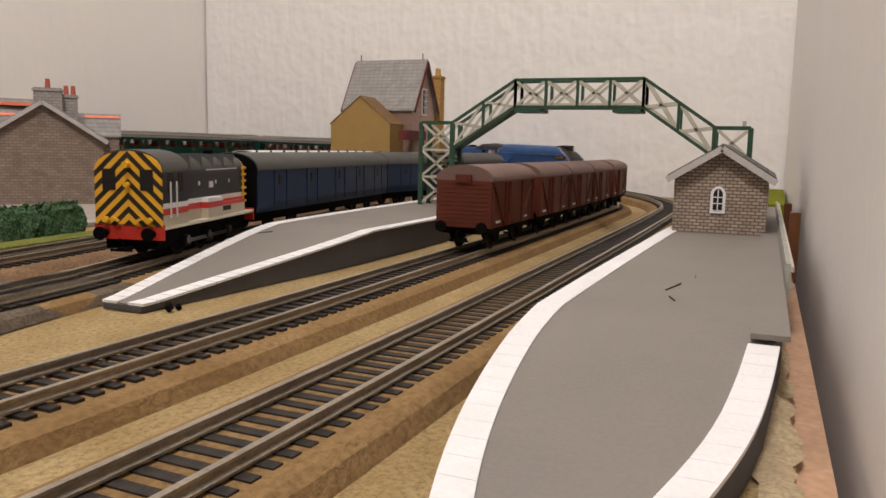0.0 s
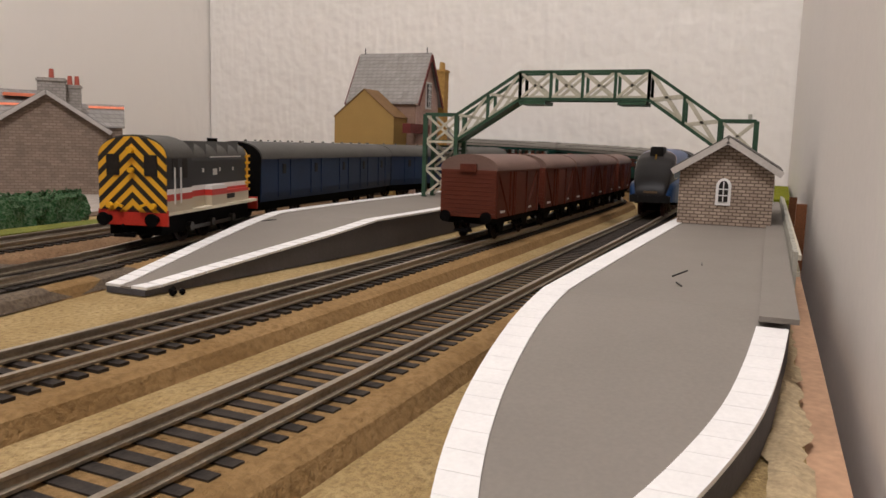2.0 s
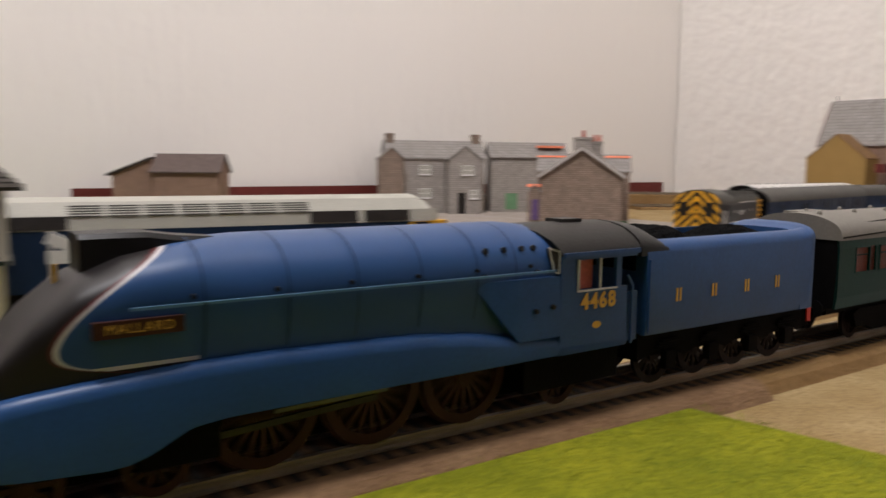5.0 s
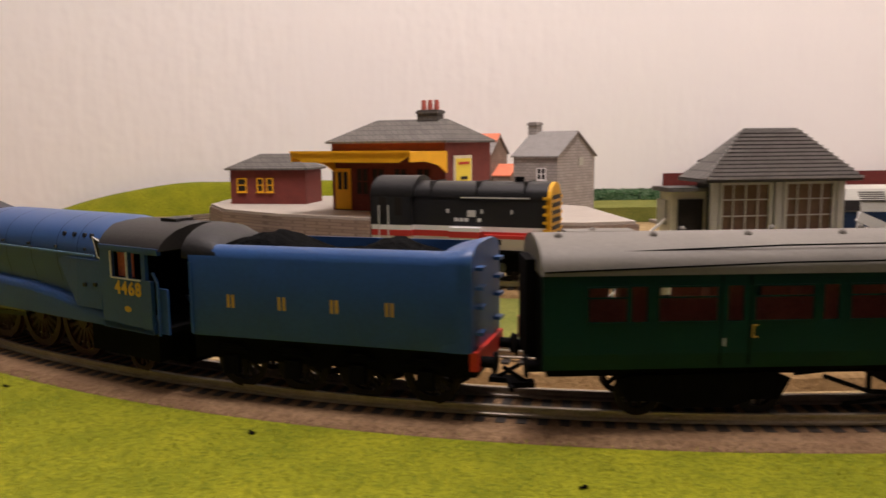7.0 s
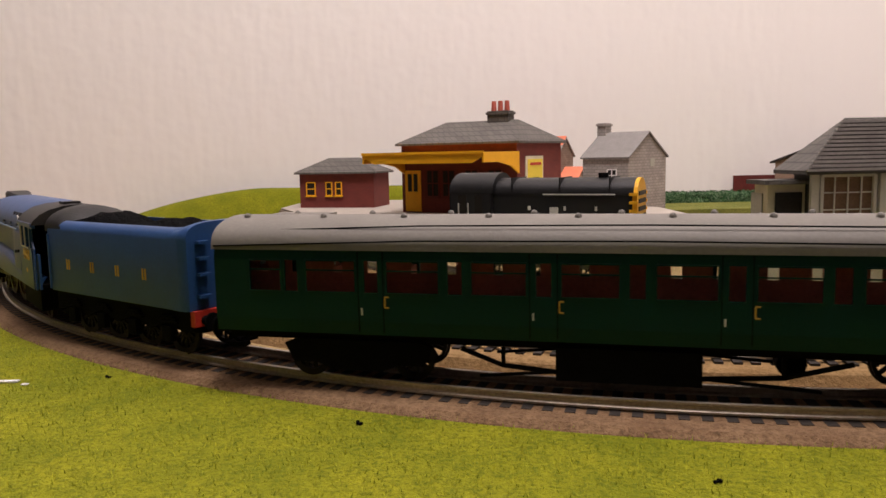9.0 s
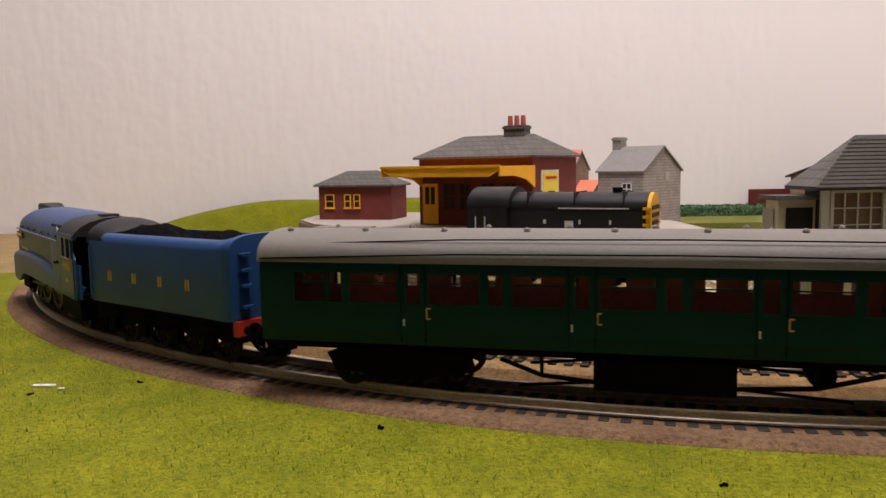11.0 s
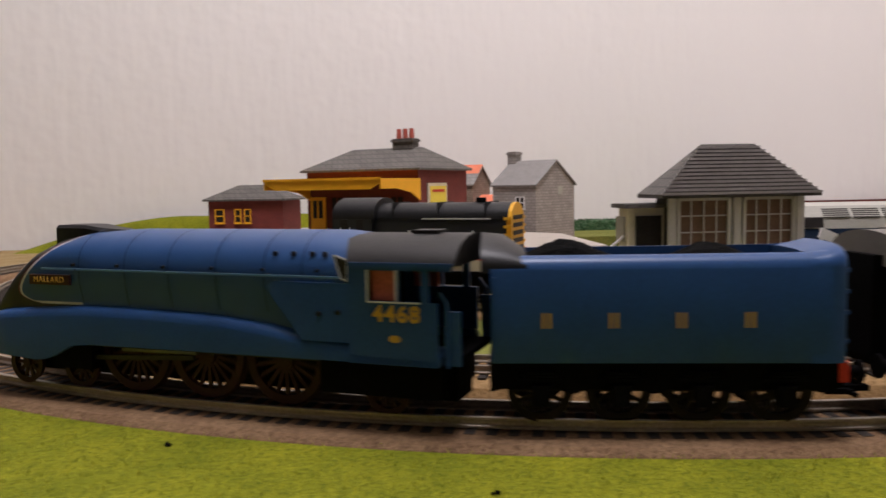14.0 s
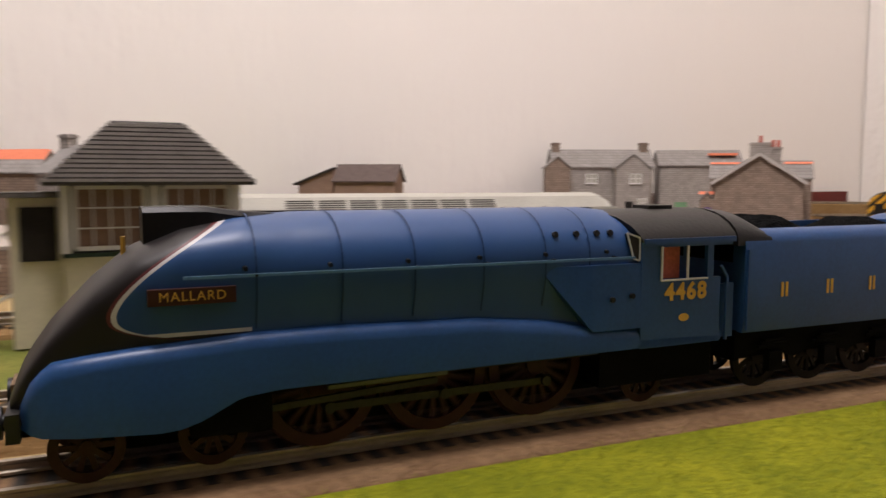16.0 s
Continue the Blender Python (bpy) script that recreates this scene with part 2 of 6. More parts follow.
def engine_paint():
    """Garter blue with the black nose, bounded by a white line that sweeps back over the boiler; paint borders only."""
    m, nt, b = nodes_of("engine_blue_and_black")
    sep = node(nt, "ShaderNodeSeparateXYZ")
    nt.links.new(coords(nt), sep.inputs[0])
    x, z = sep.outputs["X"], sep.outputs["Z"]
    u = math_node(nt, "MAXIMUM", math_node(nt, "MULTIPLY", math_node(nt, "SUBTRACT", z, 0.0327), 1 / 0.0191), 0.0)
    bound = math_node(nt, "SUBTRACT", -0.0205, math_node(nt, "MULTIPLY", math_node(nt, "POWER", u, 1.55), 0.0252))
    v = math_node(nt, "MAXIMUM", math_node(nt, "MULTIPLY", math_node(nt, "SUBTRACT", 0.0330, z), 1 / 0.0044), 0.0)
    bound = math_node(nt, "SUBTRACT", bound, math_node(nt, "MULTIPLY", math_node(nt, "POWER", v, 3.2), 0.0060))
    d = math_node(nt, "SUBTRACT", x, bound)
    front = math_node(nt, "GREATER_THAN", x, -0.0464)
    under = math_node(nt, "MULTIPLY", math_node(nt, "LESS_THAN", z, 0.0284), front)
    black = math_node(nt, "MAXIMUM", math_node(nt, "GREATER_THAN", d, 0.0), under)
    level = math_node(nt, "LESS_THAN", math_node(nt, "ABSOLUTE", math_node(nt, "SUBTRACT", z, 0.0284)), 0.0004)
    level = math_node(nt, "MULTIPLY", level, math_node(nt, "MULTIPLY", front, math_node(nt, "LESS_THAN", d, 0.0)))
    line = math_node(nt, "LESS_THAN", math_node(nt, "ABSOLUTE", d), 0.0005)
    line = math_node(nt, "MAXIMUM", math_node(nt, "MULTIPLY", line, math_node(nt, "GREATER_THAN", z, 0.0283)), level)
    red = math_node(nt, "LESS_THAN", math_node(nt, "ABSOLUTE", math_node(nt, "SUBTRACT", d, 0.0009)), 0.0004)
    n1 = node(nt, "ShaderNodeTexNoise", Scale=70.0, Detail=4.0)
    nt.links.new(coords(nt), n1.inputs["Vector"])
    tone = node(nt, "ShaderNodeMapRange")
    tone.inputs["To Min"].default_value, tone.inputs["To Max"].default_value = 0.85, 1.15
    nt.links.new(n1.outputs["Fac"], tone.inputs["Value"])
    b.inputs["Specular IOR Level"].default_value = 0.40
    col = mix_color(nt, black, (0.021, 0.069, 0.195), (0.010, 0.0075, 0.0075))
    col = mix_color(nt, red, col, (0.10, 0.016, 0.018))
    col = mix_color(nt, line, col, (0.55, 0.52, 0.52))
    mul = node(nt, "ShaderNodeVectorMath")
    mul.operation = "SCALE"
    nt.links.new(col, mul.inputs[0]), nt.links.new(tone.outputs["Result"], mul.inputs["Scale"])
    nt.links.new(mul.outputs[0], b.inputs["Base Color"])
    rough = mix_color(nt, black, (0.40, 0.40, 0.40), (0.45, 0.45, 0.45))
    nt.links.new(rough, b.inputs["Roughness"])
    return m


ENGINE = engine_paint()
GARTER = mat("garter_blue", (0.021, 0.069, 0.195), 0.38, var=0.12, scale=70, bump=0.02, spec=0.3)
CABROOF = mat("cab_roof_grey", (0.020, 0.018, 0.016), 0.5, var=0.2, scale=80)


def chevron_paint():
    """Black and yellow wasp stripes, pointing up, on the cab end."""
    m, nt, b = nodes_of("wasp_stripes")
    sep = node(nt, "ShaderNodeSeparateXYZ")
    nt.links.new(coords(nt), sep.inputs[0])
    v = math_node(nt, "ADD", sep.outputs["Z"], math_node(nt, "MULTIPLY", math_node(nt, "ABSOLUTE", sep.outputs["Y"]), 0.95))
    f = math_node(nt, "GREATER_THAN", math_node(nt, "FRACT", math_node(nt, "MULTIPLY", v, 1 / 0.0062)), 0.5)
    nt.links.new(mix_color(nt, f, (0.78, 0.40, 0.02), (0.02, 0.015, 0.012)), b.inputs["Base Color"])
    b.inputs["Roughness"].default_value = 0.45
    return m


WASP = chevron_paint()


def livery_paint():
    """Dark grey over white, red and buff bands."""
    m, nt, b = nodes_of("banded_livery")
    sep = node(nt, "ShaderNodeSeparateXYZ")
    nt.links.new(coords(nt), sep.inputs[0])
    z = sep.outputs["Z"]
    col = mix_color(nt, math_node(nt, "LESS_THAN", z, 0.0262), (0.012, 0.012, 0.014), (0.78, 0.76, 0.74))
    col = mix_color(nt, math_node(nt, "LESS_THAN", z, 0.0238), col, (0.52, 0.035, 0.025))
    col = mix_color(nt, math_node(nt, "LESS_THAN", z, 0.0208), col, (0.50, 0.43, 0.31))
    nt.links.new(col, b.inputs["Base Color"])
    b.inputs["Roughness"].default_value = 0.4
    return m


BANDED = livery_paint()
DARKGREY = mat("dark_grey_livery", (0.012, 0.012, 0.014), 0.4, var=0.15)


# ---- mesh helpers ----
def box(bm, x0, x1, y0, y1, z0, z1):
    v = [bm.verts.new((x, y, z)) for x in (x0, x1) for y in (y0, y1) for z in (z0, z1)]
    for f in ((0, 1, 3, 2), (4, 6, 7, 5), (0, 4, 5, 1), (2, 3, 7, 6), (0, 2, 6, 4), (1, 5, 7, 3)):
        bm.faces.new([v[i] for i in f])
    return v


def bar(bm, a, b, w, h=None):
    """A square bar from a to b."""
    a, b, h = Vector(a), Vector(b), h or w
    d = (b - a).normalized()
    side = d.cross(Vector((0, 0, 1)))
    side = side.normalized() if side.length > 1e-6 else Vector((1, 0, 0))
    up = side.cross(d).normalized()
    v = [bm.verts.new(p + side * sx * w / 2 + up * sy * h / 2) for p in (a, b) for sx, sy in ((-1, -1), (1, -1), (1, 1), (-1, 1))]
    for f in ((3, 2, 1, 0), (4, 5, 6, 7), (0, 1, 5, 4), (1, 2, 6, 5), (2, 3, 7, 6), (3, 0, 4, 7)):
        bm.faces.new([v[i] for i in f])


def rod(bm, a, b, r, n=10, r2=None):
    a, b, r2 = Vector(a), Vector(b), r if r2 is None else r2
    d = (b - a).normalized()
    s = d.cross(Vector((0, 0, 1)))
    s = s.normalized() if s.length > 1e-6 else Vector((1, 0, 0))
    u = s.cross(d)
    ring = lambda p, q: [bm.verts.new(p + (s * math.cos(6.2832 * i / n) + u * math.sin(6.2832 * i / n)) * q) for i in range(n)]
    r0, r1 = ring(a, r), ring(b, r2)
    for i in range(n):
        bm.faces.new((r0[i], r0[(i + 1) % n], r1[(i + 1) % n], r1[i]))
    bm.faces.new(r0[::-1]), bm.faces.new(r1)


def prism(bm, profile, x0, x1, axis="x"):
    """A solid with the given outline, drawn in (y, z) along x, in (x, z) along y, or in (x, y) along z."""
    put = {"x": lambda p, q: (q, p[0], p[1]), "y": lambda p, q: (p[0], q, p[1]), "z": lambda p, q: (p[0], p[1], q)}[axis]
    a, b = [bm.verts.new(put(p, x0)) for p in profile], [bm.verts.new(put(p, x1)) for p in profile]
    n = len(profile)
    bm.faces.new(a), bm.faces.new(b[::-1])
    for i in range(n):
        bm.faces.new((a[i], b[i], b[(i + 1) % n], a[(i + 1) % n]))


def loft(bm, rings, closed=True, caps=True):
    vs = [[bm.verts.new(p) for p in r] for r in rings]
    n = len(rings[0])
    for a, b in zip(vs, vs[1:]):
        for i in range(n if closed else n - 1):
            bm.faces.new((a[i], a[(i + 1) % n], b[(i + 1) % n], b[i]))
    if caps:
        bm.faces.new(vs[0][::-1]), bm.faces.new(vs[-1])


def sweep(bm, line, profile, z0=0.0, rise=None):
    """A profile of (sideways, up) drawn along a line; rise lifts all but its foot."""
    t = np.gradient(np.asarray(line), axis=0)
    t /= np.hypot(*t.T)[:, None]
    up = np.zeros(len(line)) if rise is None else rise
    loft(bm, [[(p[0] + d[1] * u, p[1] - d[0] * u, z0 + w + (h if w + z0 > 0.002 else 0.0)) for u, w in profile] for p, d, h in zip(line, t, up)])


def finish(bm, smooth=False):
    bmesh.ops.recalc_face_normals(bm, faces=bm.faces)
    if smooth:
        for f in bm.faces:
            f.smooth = True


def part(name, bm, material, parent=None, label="", smooth=False, at=None):
    """One bmesh as ONE mesh object, under a thing or a part."""
    finish(bm, smooth)
    me = bpy.data.meshes.new(name)
    bm.to_mesh(me)
    bm.free()
    me.materials.append(material)
    ob = new(name, me)
    if parent:
        ob.parent = parent
    if at is not None:
        ob.matrix_basis = at
    if smooth:
        me.shade_smooth() if hasattr(me, "shade_smooth") else None
        me.set_sharp_from_angle(angle=radians(38))
    return tagged(ob, label)


def piece(name, me, parent, m):
    ob = new(name, me)
    ob.parent = parent
    ob.matrix_basis = m
    return ob


def mesh_of(name, bm, material):
    finish(bm)
    me = bpy.data.meshes.new(name)
    bm.to_mesh(me)
    bm.free()
    me.materials.append(material)
    return me


def B():
    return bmesh.new()


def boxed(name, material, parent, *dims, label="", at=None):
    bm = B()
    box(bm, *dims)
    return part(name, bm, material, parent, label, at=at)


def thing(name, m, label, category, group="", kind=""):
    ob = new(name)
    ob.empty_display_size = 0.02
    ob.matrix_world = m
    return tagged(ob, label, category, group, kind)


def words(name, text, size, material, parent, m, label="", depth=0.0002, gap=1.0, fat=0.0):
    cu = bpy.data.curves.new(name, "FONT")
    cu.body, cu.size, cu.extrude, cu.align_x, cu.align_y = text, size, depth, "CENTER", "CENTER"
    cu.space_character, cu.offset = gap, fat
    tmp = bpy.data.objects.new(name + "_curve", cu)
    me = bpy.data.meshes.new_from_object(tmp)
    bpy.data.objects.remove(tmp)
    me.materials.clear()
    me.materials.append(material)
    ob = new(name, me)
    ob.parent = parent
    ob.matrix_basis = m
    return tagged(ob, label)


# ---- the lines of the railway ----
def arc(cx, cy, r, a0, a1, step=0.02):
    n = max(2, int(abs(radians(a1 - a0)) * r / step))
    return [(cx + r * math.cos(radians(a0 + (a1 - a0) * i / n)), cy + r * math.sin(radians(a0 + (a1 - a0) * i / n))) for i in range(n + 1)]


def resample(points, step=0.01):
    """A smooth line through the points, cut into even steps."""
    p = np.array(points, float)
    for _ in range(3):
        q = np.empty((2 * len(p) - 2, 2))
        q[0::2], q[1::2] = p[:-1] * 0.75 + p[1:] * 0.25, p[:-1] * 0.25 + p[1:] * 0.75
        p = np.vstack([p[:1], q, p[-1:]])
    d = np.concatenate([[0], np.cumsum(np.hypot(*np.diff(p, axis=0).T))])
    s = np.linspace(0, d[-1], int(d[-1] / step) + 1)
    return np.stack([np.interp(s, d, p[:, 0]), np.interp(s, d, p[:, 1])], 1)


def shifted(line, off):
    """The line moved sideways, to its right when off is over 0."""
    t = np.gradient(line, axis=0)
    t /= np.hypot(*t.T)[:, None]
    return line + np.stack([t[:, 1], -t[:, 0]], 1) * off


class Way:
    def __init__(self, line):
        self.p = np.asarray(line)
        self.s = np.concatenate([[0], np.cumsum(np.hypot(*np.diff(self.p, axis=0).T))])

    def at(self, s):
        return np.array([np.interp(s, self.s, self.p[:, 0]), np.interp(s, self.s, self.p[:, 1])])


MAIN = resample([(0.86, 1.024), (0.97, 1.021), (1.05, 1.011), (1.11, 1.005)] + arc(1.17, 0.665, 0.34, 86, 2) + arc(1.17, 0.545, 0.34, -2, -86) + [(1.10, 0.2050), (1.02, 0.2050), (0.90, 0.2058), (0.77, 0.2077), (0.64, 0.2093), (0.50, 0.2125), (0.35, 0.219), (0.27, 0.2225)]
                + arc(0.188, 0.71, 0.487, -90, -160) + arc(0.188 - 0.487 * 0.94 + 0.33 * 0.94, 0.71 - 0.487 * 0.342 + 0.33 * 0.342, 0.33, -165, -268) + [(0.2, 0.965)])
main_way = Way(MAIN)
BEHIND = 0.181  # how much of the main line lies behind the zero of RUN


def lift(s):
    """The main line falls from the back of the layout to the front straight."""
    s = np.asarray(s) - BEHIND
    return sum(np.interp(s + o, [0.10, 0.30, 0.55, 0.90, 1.15, 1.32], [0.019, 0.019, 0.0150, 0.0085, 0.0022, 0.0]) for o in (-0.06, -0.03, 0, 0.03, 0.06)) / 5


MAIN_Z = lift(main_way.s)
TRACK2 = shifted(MAIN[43:], 0.061)
TRACK3 = resample([(1.34, 0.40), (1.2, 0.43), (1.1, 0.444), (1.03, 0.449), (0.9, 0.438), (0.787, 0.418), (0.70, 0.396), (0.64, 0.379), (0.56, 0.368), (0.44, 0.392), (0.33, 0.418), (0.25, 0.430)]
                  + arc(0.188, 0.71, 0.283, -92, -200))
TRACK4 = resample([(1.14, 0.512), (1.0, 0.508), (0.86, 0.490), (0.75, 0.466), (0.65, 0.449), (0.53, 0.433), (0.43, 0.414), (0.34, 0.397)])
TOP = 0.009  # the rail heads

# ---- the room ----
def wall(name, dims, material, label):
    bm = B()
    box(bm, *dims)
    return tagged(part(name, bm, material), label, "wall", kind="structure")


wall("wall_north", (-1.7, 1.65, 1.06, 1.16, -0.8, 1.65), WALL_N, "white woodchip-papered wall behind the model town")
wall("wall_east", (1.55, 1.65, -0.022, 1.057, -0.8, 1.65), WALL, "white ribbed wallpaper on the end wall")
# unseen south and west walls, added dark so they throw back little fill light
wall("wall_south", (-1.7, 1.65, -1.7, -1.6, -0.8, 1.65), DARKWALL, "unseen plain wall closing the room")
wall("wall_west", (-1.8, -1.7, -1.7, 1.16, -0.8, 1.65), DARKWALL, "unseen plain wall closing the room")
wall("wall_alcove", (0.46, 1.547, -0.022, 0.0985, -0.8, 1.65), PAINT_WALL, "smooth pale painted wall beside the baseboard")
wall("wall_side", (1.55, 1.65, -1.6, -0.024, -0.8, 1.65), PAINT_WALL, "unseen plain wall closing the room")
tagged(boxed("floor", FLOOR, None, -1.8, 1.65, -1.7, 1.16, -0.85, -0.802), "brown carpet floor", "floor", kind="structure")
tagged(boxed("ceiling", CEIL, None, -1.8, 1.65, -1.7, 1.16, 1.652, 1.70), "white ceiling", "ceiling", kind="structure")

# ---- the baseboard and its ground covers ----
tagged(boxed("ground", SAND, None, -1.2, 1.53, 0.1115, 1.05, -0.016, 0.0), "sandy scatter glued over the layout board", "ground", kind="structure")
board = thing("baseboard", pose(0, 0, 0), "raw wooden baseboard with a pale timber edge", "baseboard", kind="structure")
boxed("edge_strip", WOOD, board, -1.2, 1.53, 0.1040, 0.1112, -0.06, -0.002)
boxed("leg", DARKWOOD, board, 0.70, 0.73, 0.105, 0.14, -0.8, -0.02, label="dark stained wooden leg")
boxed("leg", DARKWOOD, board, -0.9, -0.87, 0.105, 0.14, -0.8, -0.02)
boxed("top", WOOD, board, -1.2, 1.53, 0.1115, 1.05, -0.034, -0.0165)


def torn_edge():
    """The ragged paper and plaster rim along the board's front."""
    bm = B()
    rng = random.Random(4)
    xs = np.arange(0.36, 0.90, 0.004)
    prev = None
    for x in xs:
        y = 0.1110 + 0.002 * noise.noise((x * 60, 1, 0)) + rng.uniform(-0.001, 0.001)
        v = [bm.verts.new((x, y, 0.0005)), bm.verts.new((x, y + 0.004, 0.0012 + rng.uniform(0, 0.0012))), bm.verts.new((x, y + 0.008, 0.0008))]
        if prev:
            for i in range(2):
                bm.faces.new((prev[i], v[i], v[i + 1], prev[i + 1]))
        prev = v
    return part("torn_rim", bm, mat("torn_paper", (0.42, 0.32, 0.19), 0.9, var=0.3, scale=220, bump=0.6), board, "torn cream paper rim")


torn_edge()


def patch(name, outline, z, material, label, low=0.0006, lumps=0.0):
    bm = B()
    prism(bm, outline, low, z, axis="z")
    bmesh.ops.triangulate(bm, faces=[f for f in bm.faces if len(f.verts) > 4])
    return tagged(part(name, bm, material), label, "ground cover", kind="structure")


edge = shifted(MAIN, -0.0205)
front = [p for p in edge if p[1] < 0.62 and p[0] < 0.395]
patch("grass", [(0.405, 0.112)] + [(float(p[0]), float(p[1])) for p in front] + [(-0.9, 0.60), (-0.9, 0.112)], 0.0035, GRASS, "bright green grass mat in front of the track")
inner = [p for p in shifted(MAIN, 0.085) if p[0] < 0.44 and p[1] < 0.7]
outer = [p for p in TRACK3 if p[0] < 0.44]
outer = [p for p in shifted(np.array(outer), -0.022) if p[1] < 0.62]
patch("inner_grass", [tuple(map(float, p)) for p in inner] + [tuple(map(float, p)) for p in outer[::-1]], 0.002, DARKGRASS, "dull olive grass between the tracks")
patch("yard", [(0.45, 0.535), (0.84, 0.575), (1.03, 0.585), (1.03, 1.04), (0.30, 1.04), (0.30, 0.60)], 0.0035, YARD, "grey card yard in front of the stone houses")
patch("road_edge", [(0.45, 0.548), (0.60, 0.575), (0.60, 0.583), (0.45, 0.556)], 0.0045, WHITE, "white kerb line round the yard", low=0.0036)
patch("kerb", [(0.45, 0.66), (0.74, 0.645), (0.74, 0.652), (0.45, 0.668)], 0.0045, WHITE, "white kerb line across the yard", low=0.0036)
patch("verge", [(0.40, 0.478), (0.85, 0.523), (0.85, 0.54), (0.40, 0.505)], 0.003, DARKGRASS, "worn grass verge below the hedge")
patch("back_lawn", [(0.235, 0.82), (0.6, 0.82), (0.6, 1.03), (0.235, 1.03)], 0.016, DARKGRASS, "green lawn behind the cottage")
patch("east_lawn", [(1.13, 0.104), (1.45, 0.10), (1.45, 0.155), (1.13, 0.148)], 0.020, GRASS, "bright green field strip by the end wall")


def blades():
    """Short fibres standing in the grass mat, where the camera passes nearest."""
    rng = np.random.default_rng(5)
    n = 60000
    x, y = rng.uniform(-0.34, 0.40, n), rng.uniform(0.118, 0.42, n)
    line = np.array(front)
    order = np.argsort(line[:, 0])
    lim = np.interp(x, line[order, 0], line[order, 1]) - 0.001
    keep = y < lim
    x, y = x[keep], y[keep]
    n = len(x)
    a, h, w = rng.uniform(0, 6.283, n), rng.uniform(0.0006, 0.0017, n), rng.uniform(0.00010, 0.00022, n)
    lean = rng.normal(0, 0.0005, (n, 2))
    v = np.zeros((n, 3, 3))
    v[:, 0] = np.stack([x - np.cos(a) * w, y - np.sin(a) * w, np.full(n, 0.0033)], 1)
    v[:, 1] = np.stack([x + np.cos(a) * w, y + np.sin(a) * w, np.full(n, 0.0033)], 1)
    v[:, 2] = np.stack([x + lean[:, 0], y + lean[:, 1], 0.0035 + h], 1)
    me = bpy.data.meshes.new("grass_blades")
    me.from_pydata(v.reshape(-1, 3).tolist(), [], np.arange(3 * n).reshape(n, 3).tolist())
    m, nt, b = nodes_of("grass_fibre")
    geo = nt.nodes.new("ShaderNodeNewGeometry")
    ramp_ = nt.nodes.new("ShaderNodeValToRGB")
    ramp_.color_ramp.elements[0].color, ramp_.color_ramp.elements[1].color = (0.15, 0.19, 0.006, 1), (0.46, 0.44, 0.020, 1)
    nt.links.new(geo.outputs["Random Per Island"], ramp_.inputs[0])
    nt.links.new(ramp_.outputs["Color"], b.inputs["Base Color"])
    b.inputs["Roughness"].default_value = 0.9
    me.materials.append(m)
    return tagged(new("grass_blades", me), "short yellow-green fibres of the grass mat", "grass", kind="stuff")


blades()


def hill():
    bm = B()
    n, k = 40, 10
    rows = []
    for i in range(n + 1):
        x = -0.40 + 0.45 * i / n
        h = 0.002 + 0.037 * math.sin(math.pi / 2 * min(1, max(0, (i / n) / 0.42))) + 0.003 * noise.noise((x * 9, 0, 3))
        rows.append([(x, 0.99 + 0.055 * j / k, 0.0 + h * math.sin(math.pi / 2 * min(1, j / (k * 0.7)))) for j in range(k + 1)])
    loft(bm, rows, closed=False, caps=False)
    return tagged(part("hill", bm, GRASS, smooth=True), "low bright green hill along the wall", "hill", kind="structure")


hill()

# ---- tracks ----
bm = B()
box(bm, -0.0015, 0.0015, -0.0136, 0.0136, 0, 0.0013)
sleeper_mesh = mesh_of("sleeper", bm, SLEEPER)
RAILSHAPE = [(-0.0012, 0), (0.0012, 0), (0.0012, 0.0006), (0.0004, 0.0010), (0.0004, 0.0019), (0.0008, 0.0023), (0.0008, 0.0029), (-0.0008, 0.0029), (-0.0008, 0.0023), (-0.0004, 0.0019), (-0.0004, 0.0010), (-0.0012, 0.0006)]


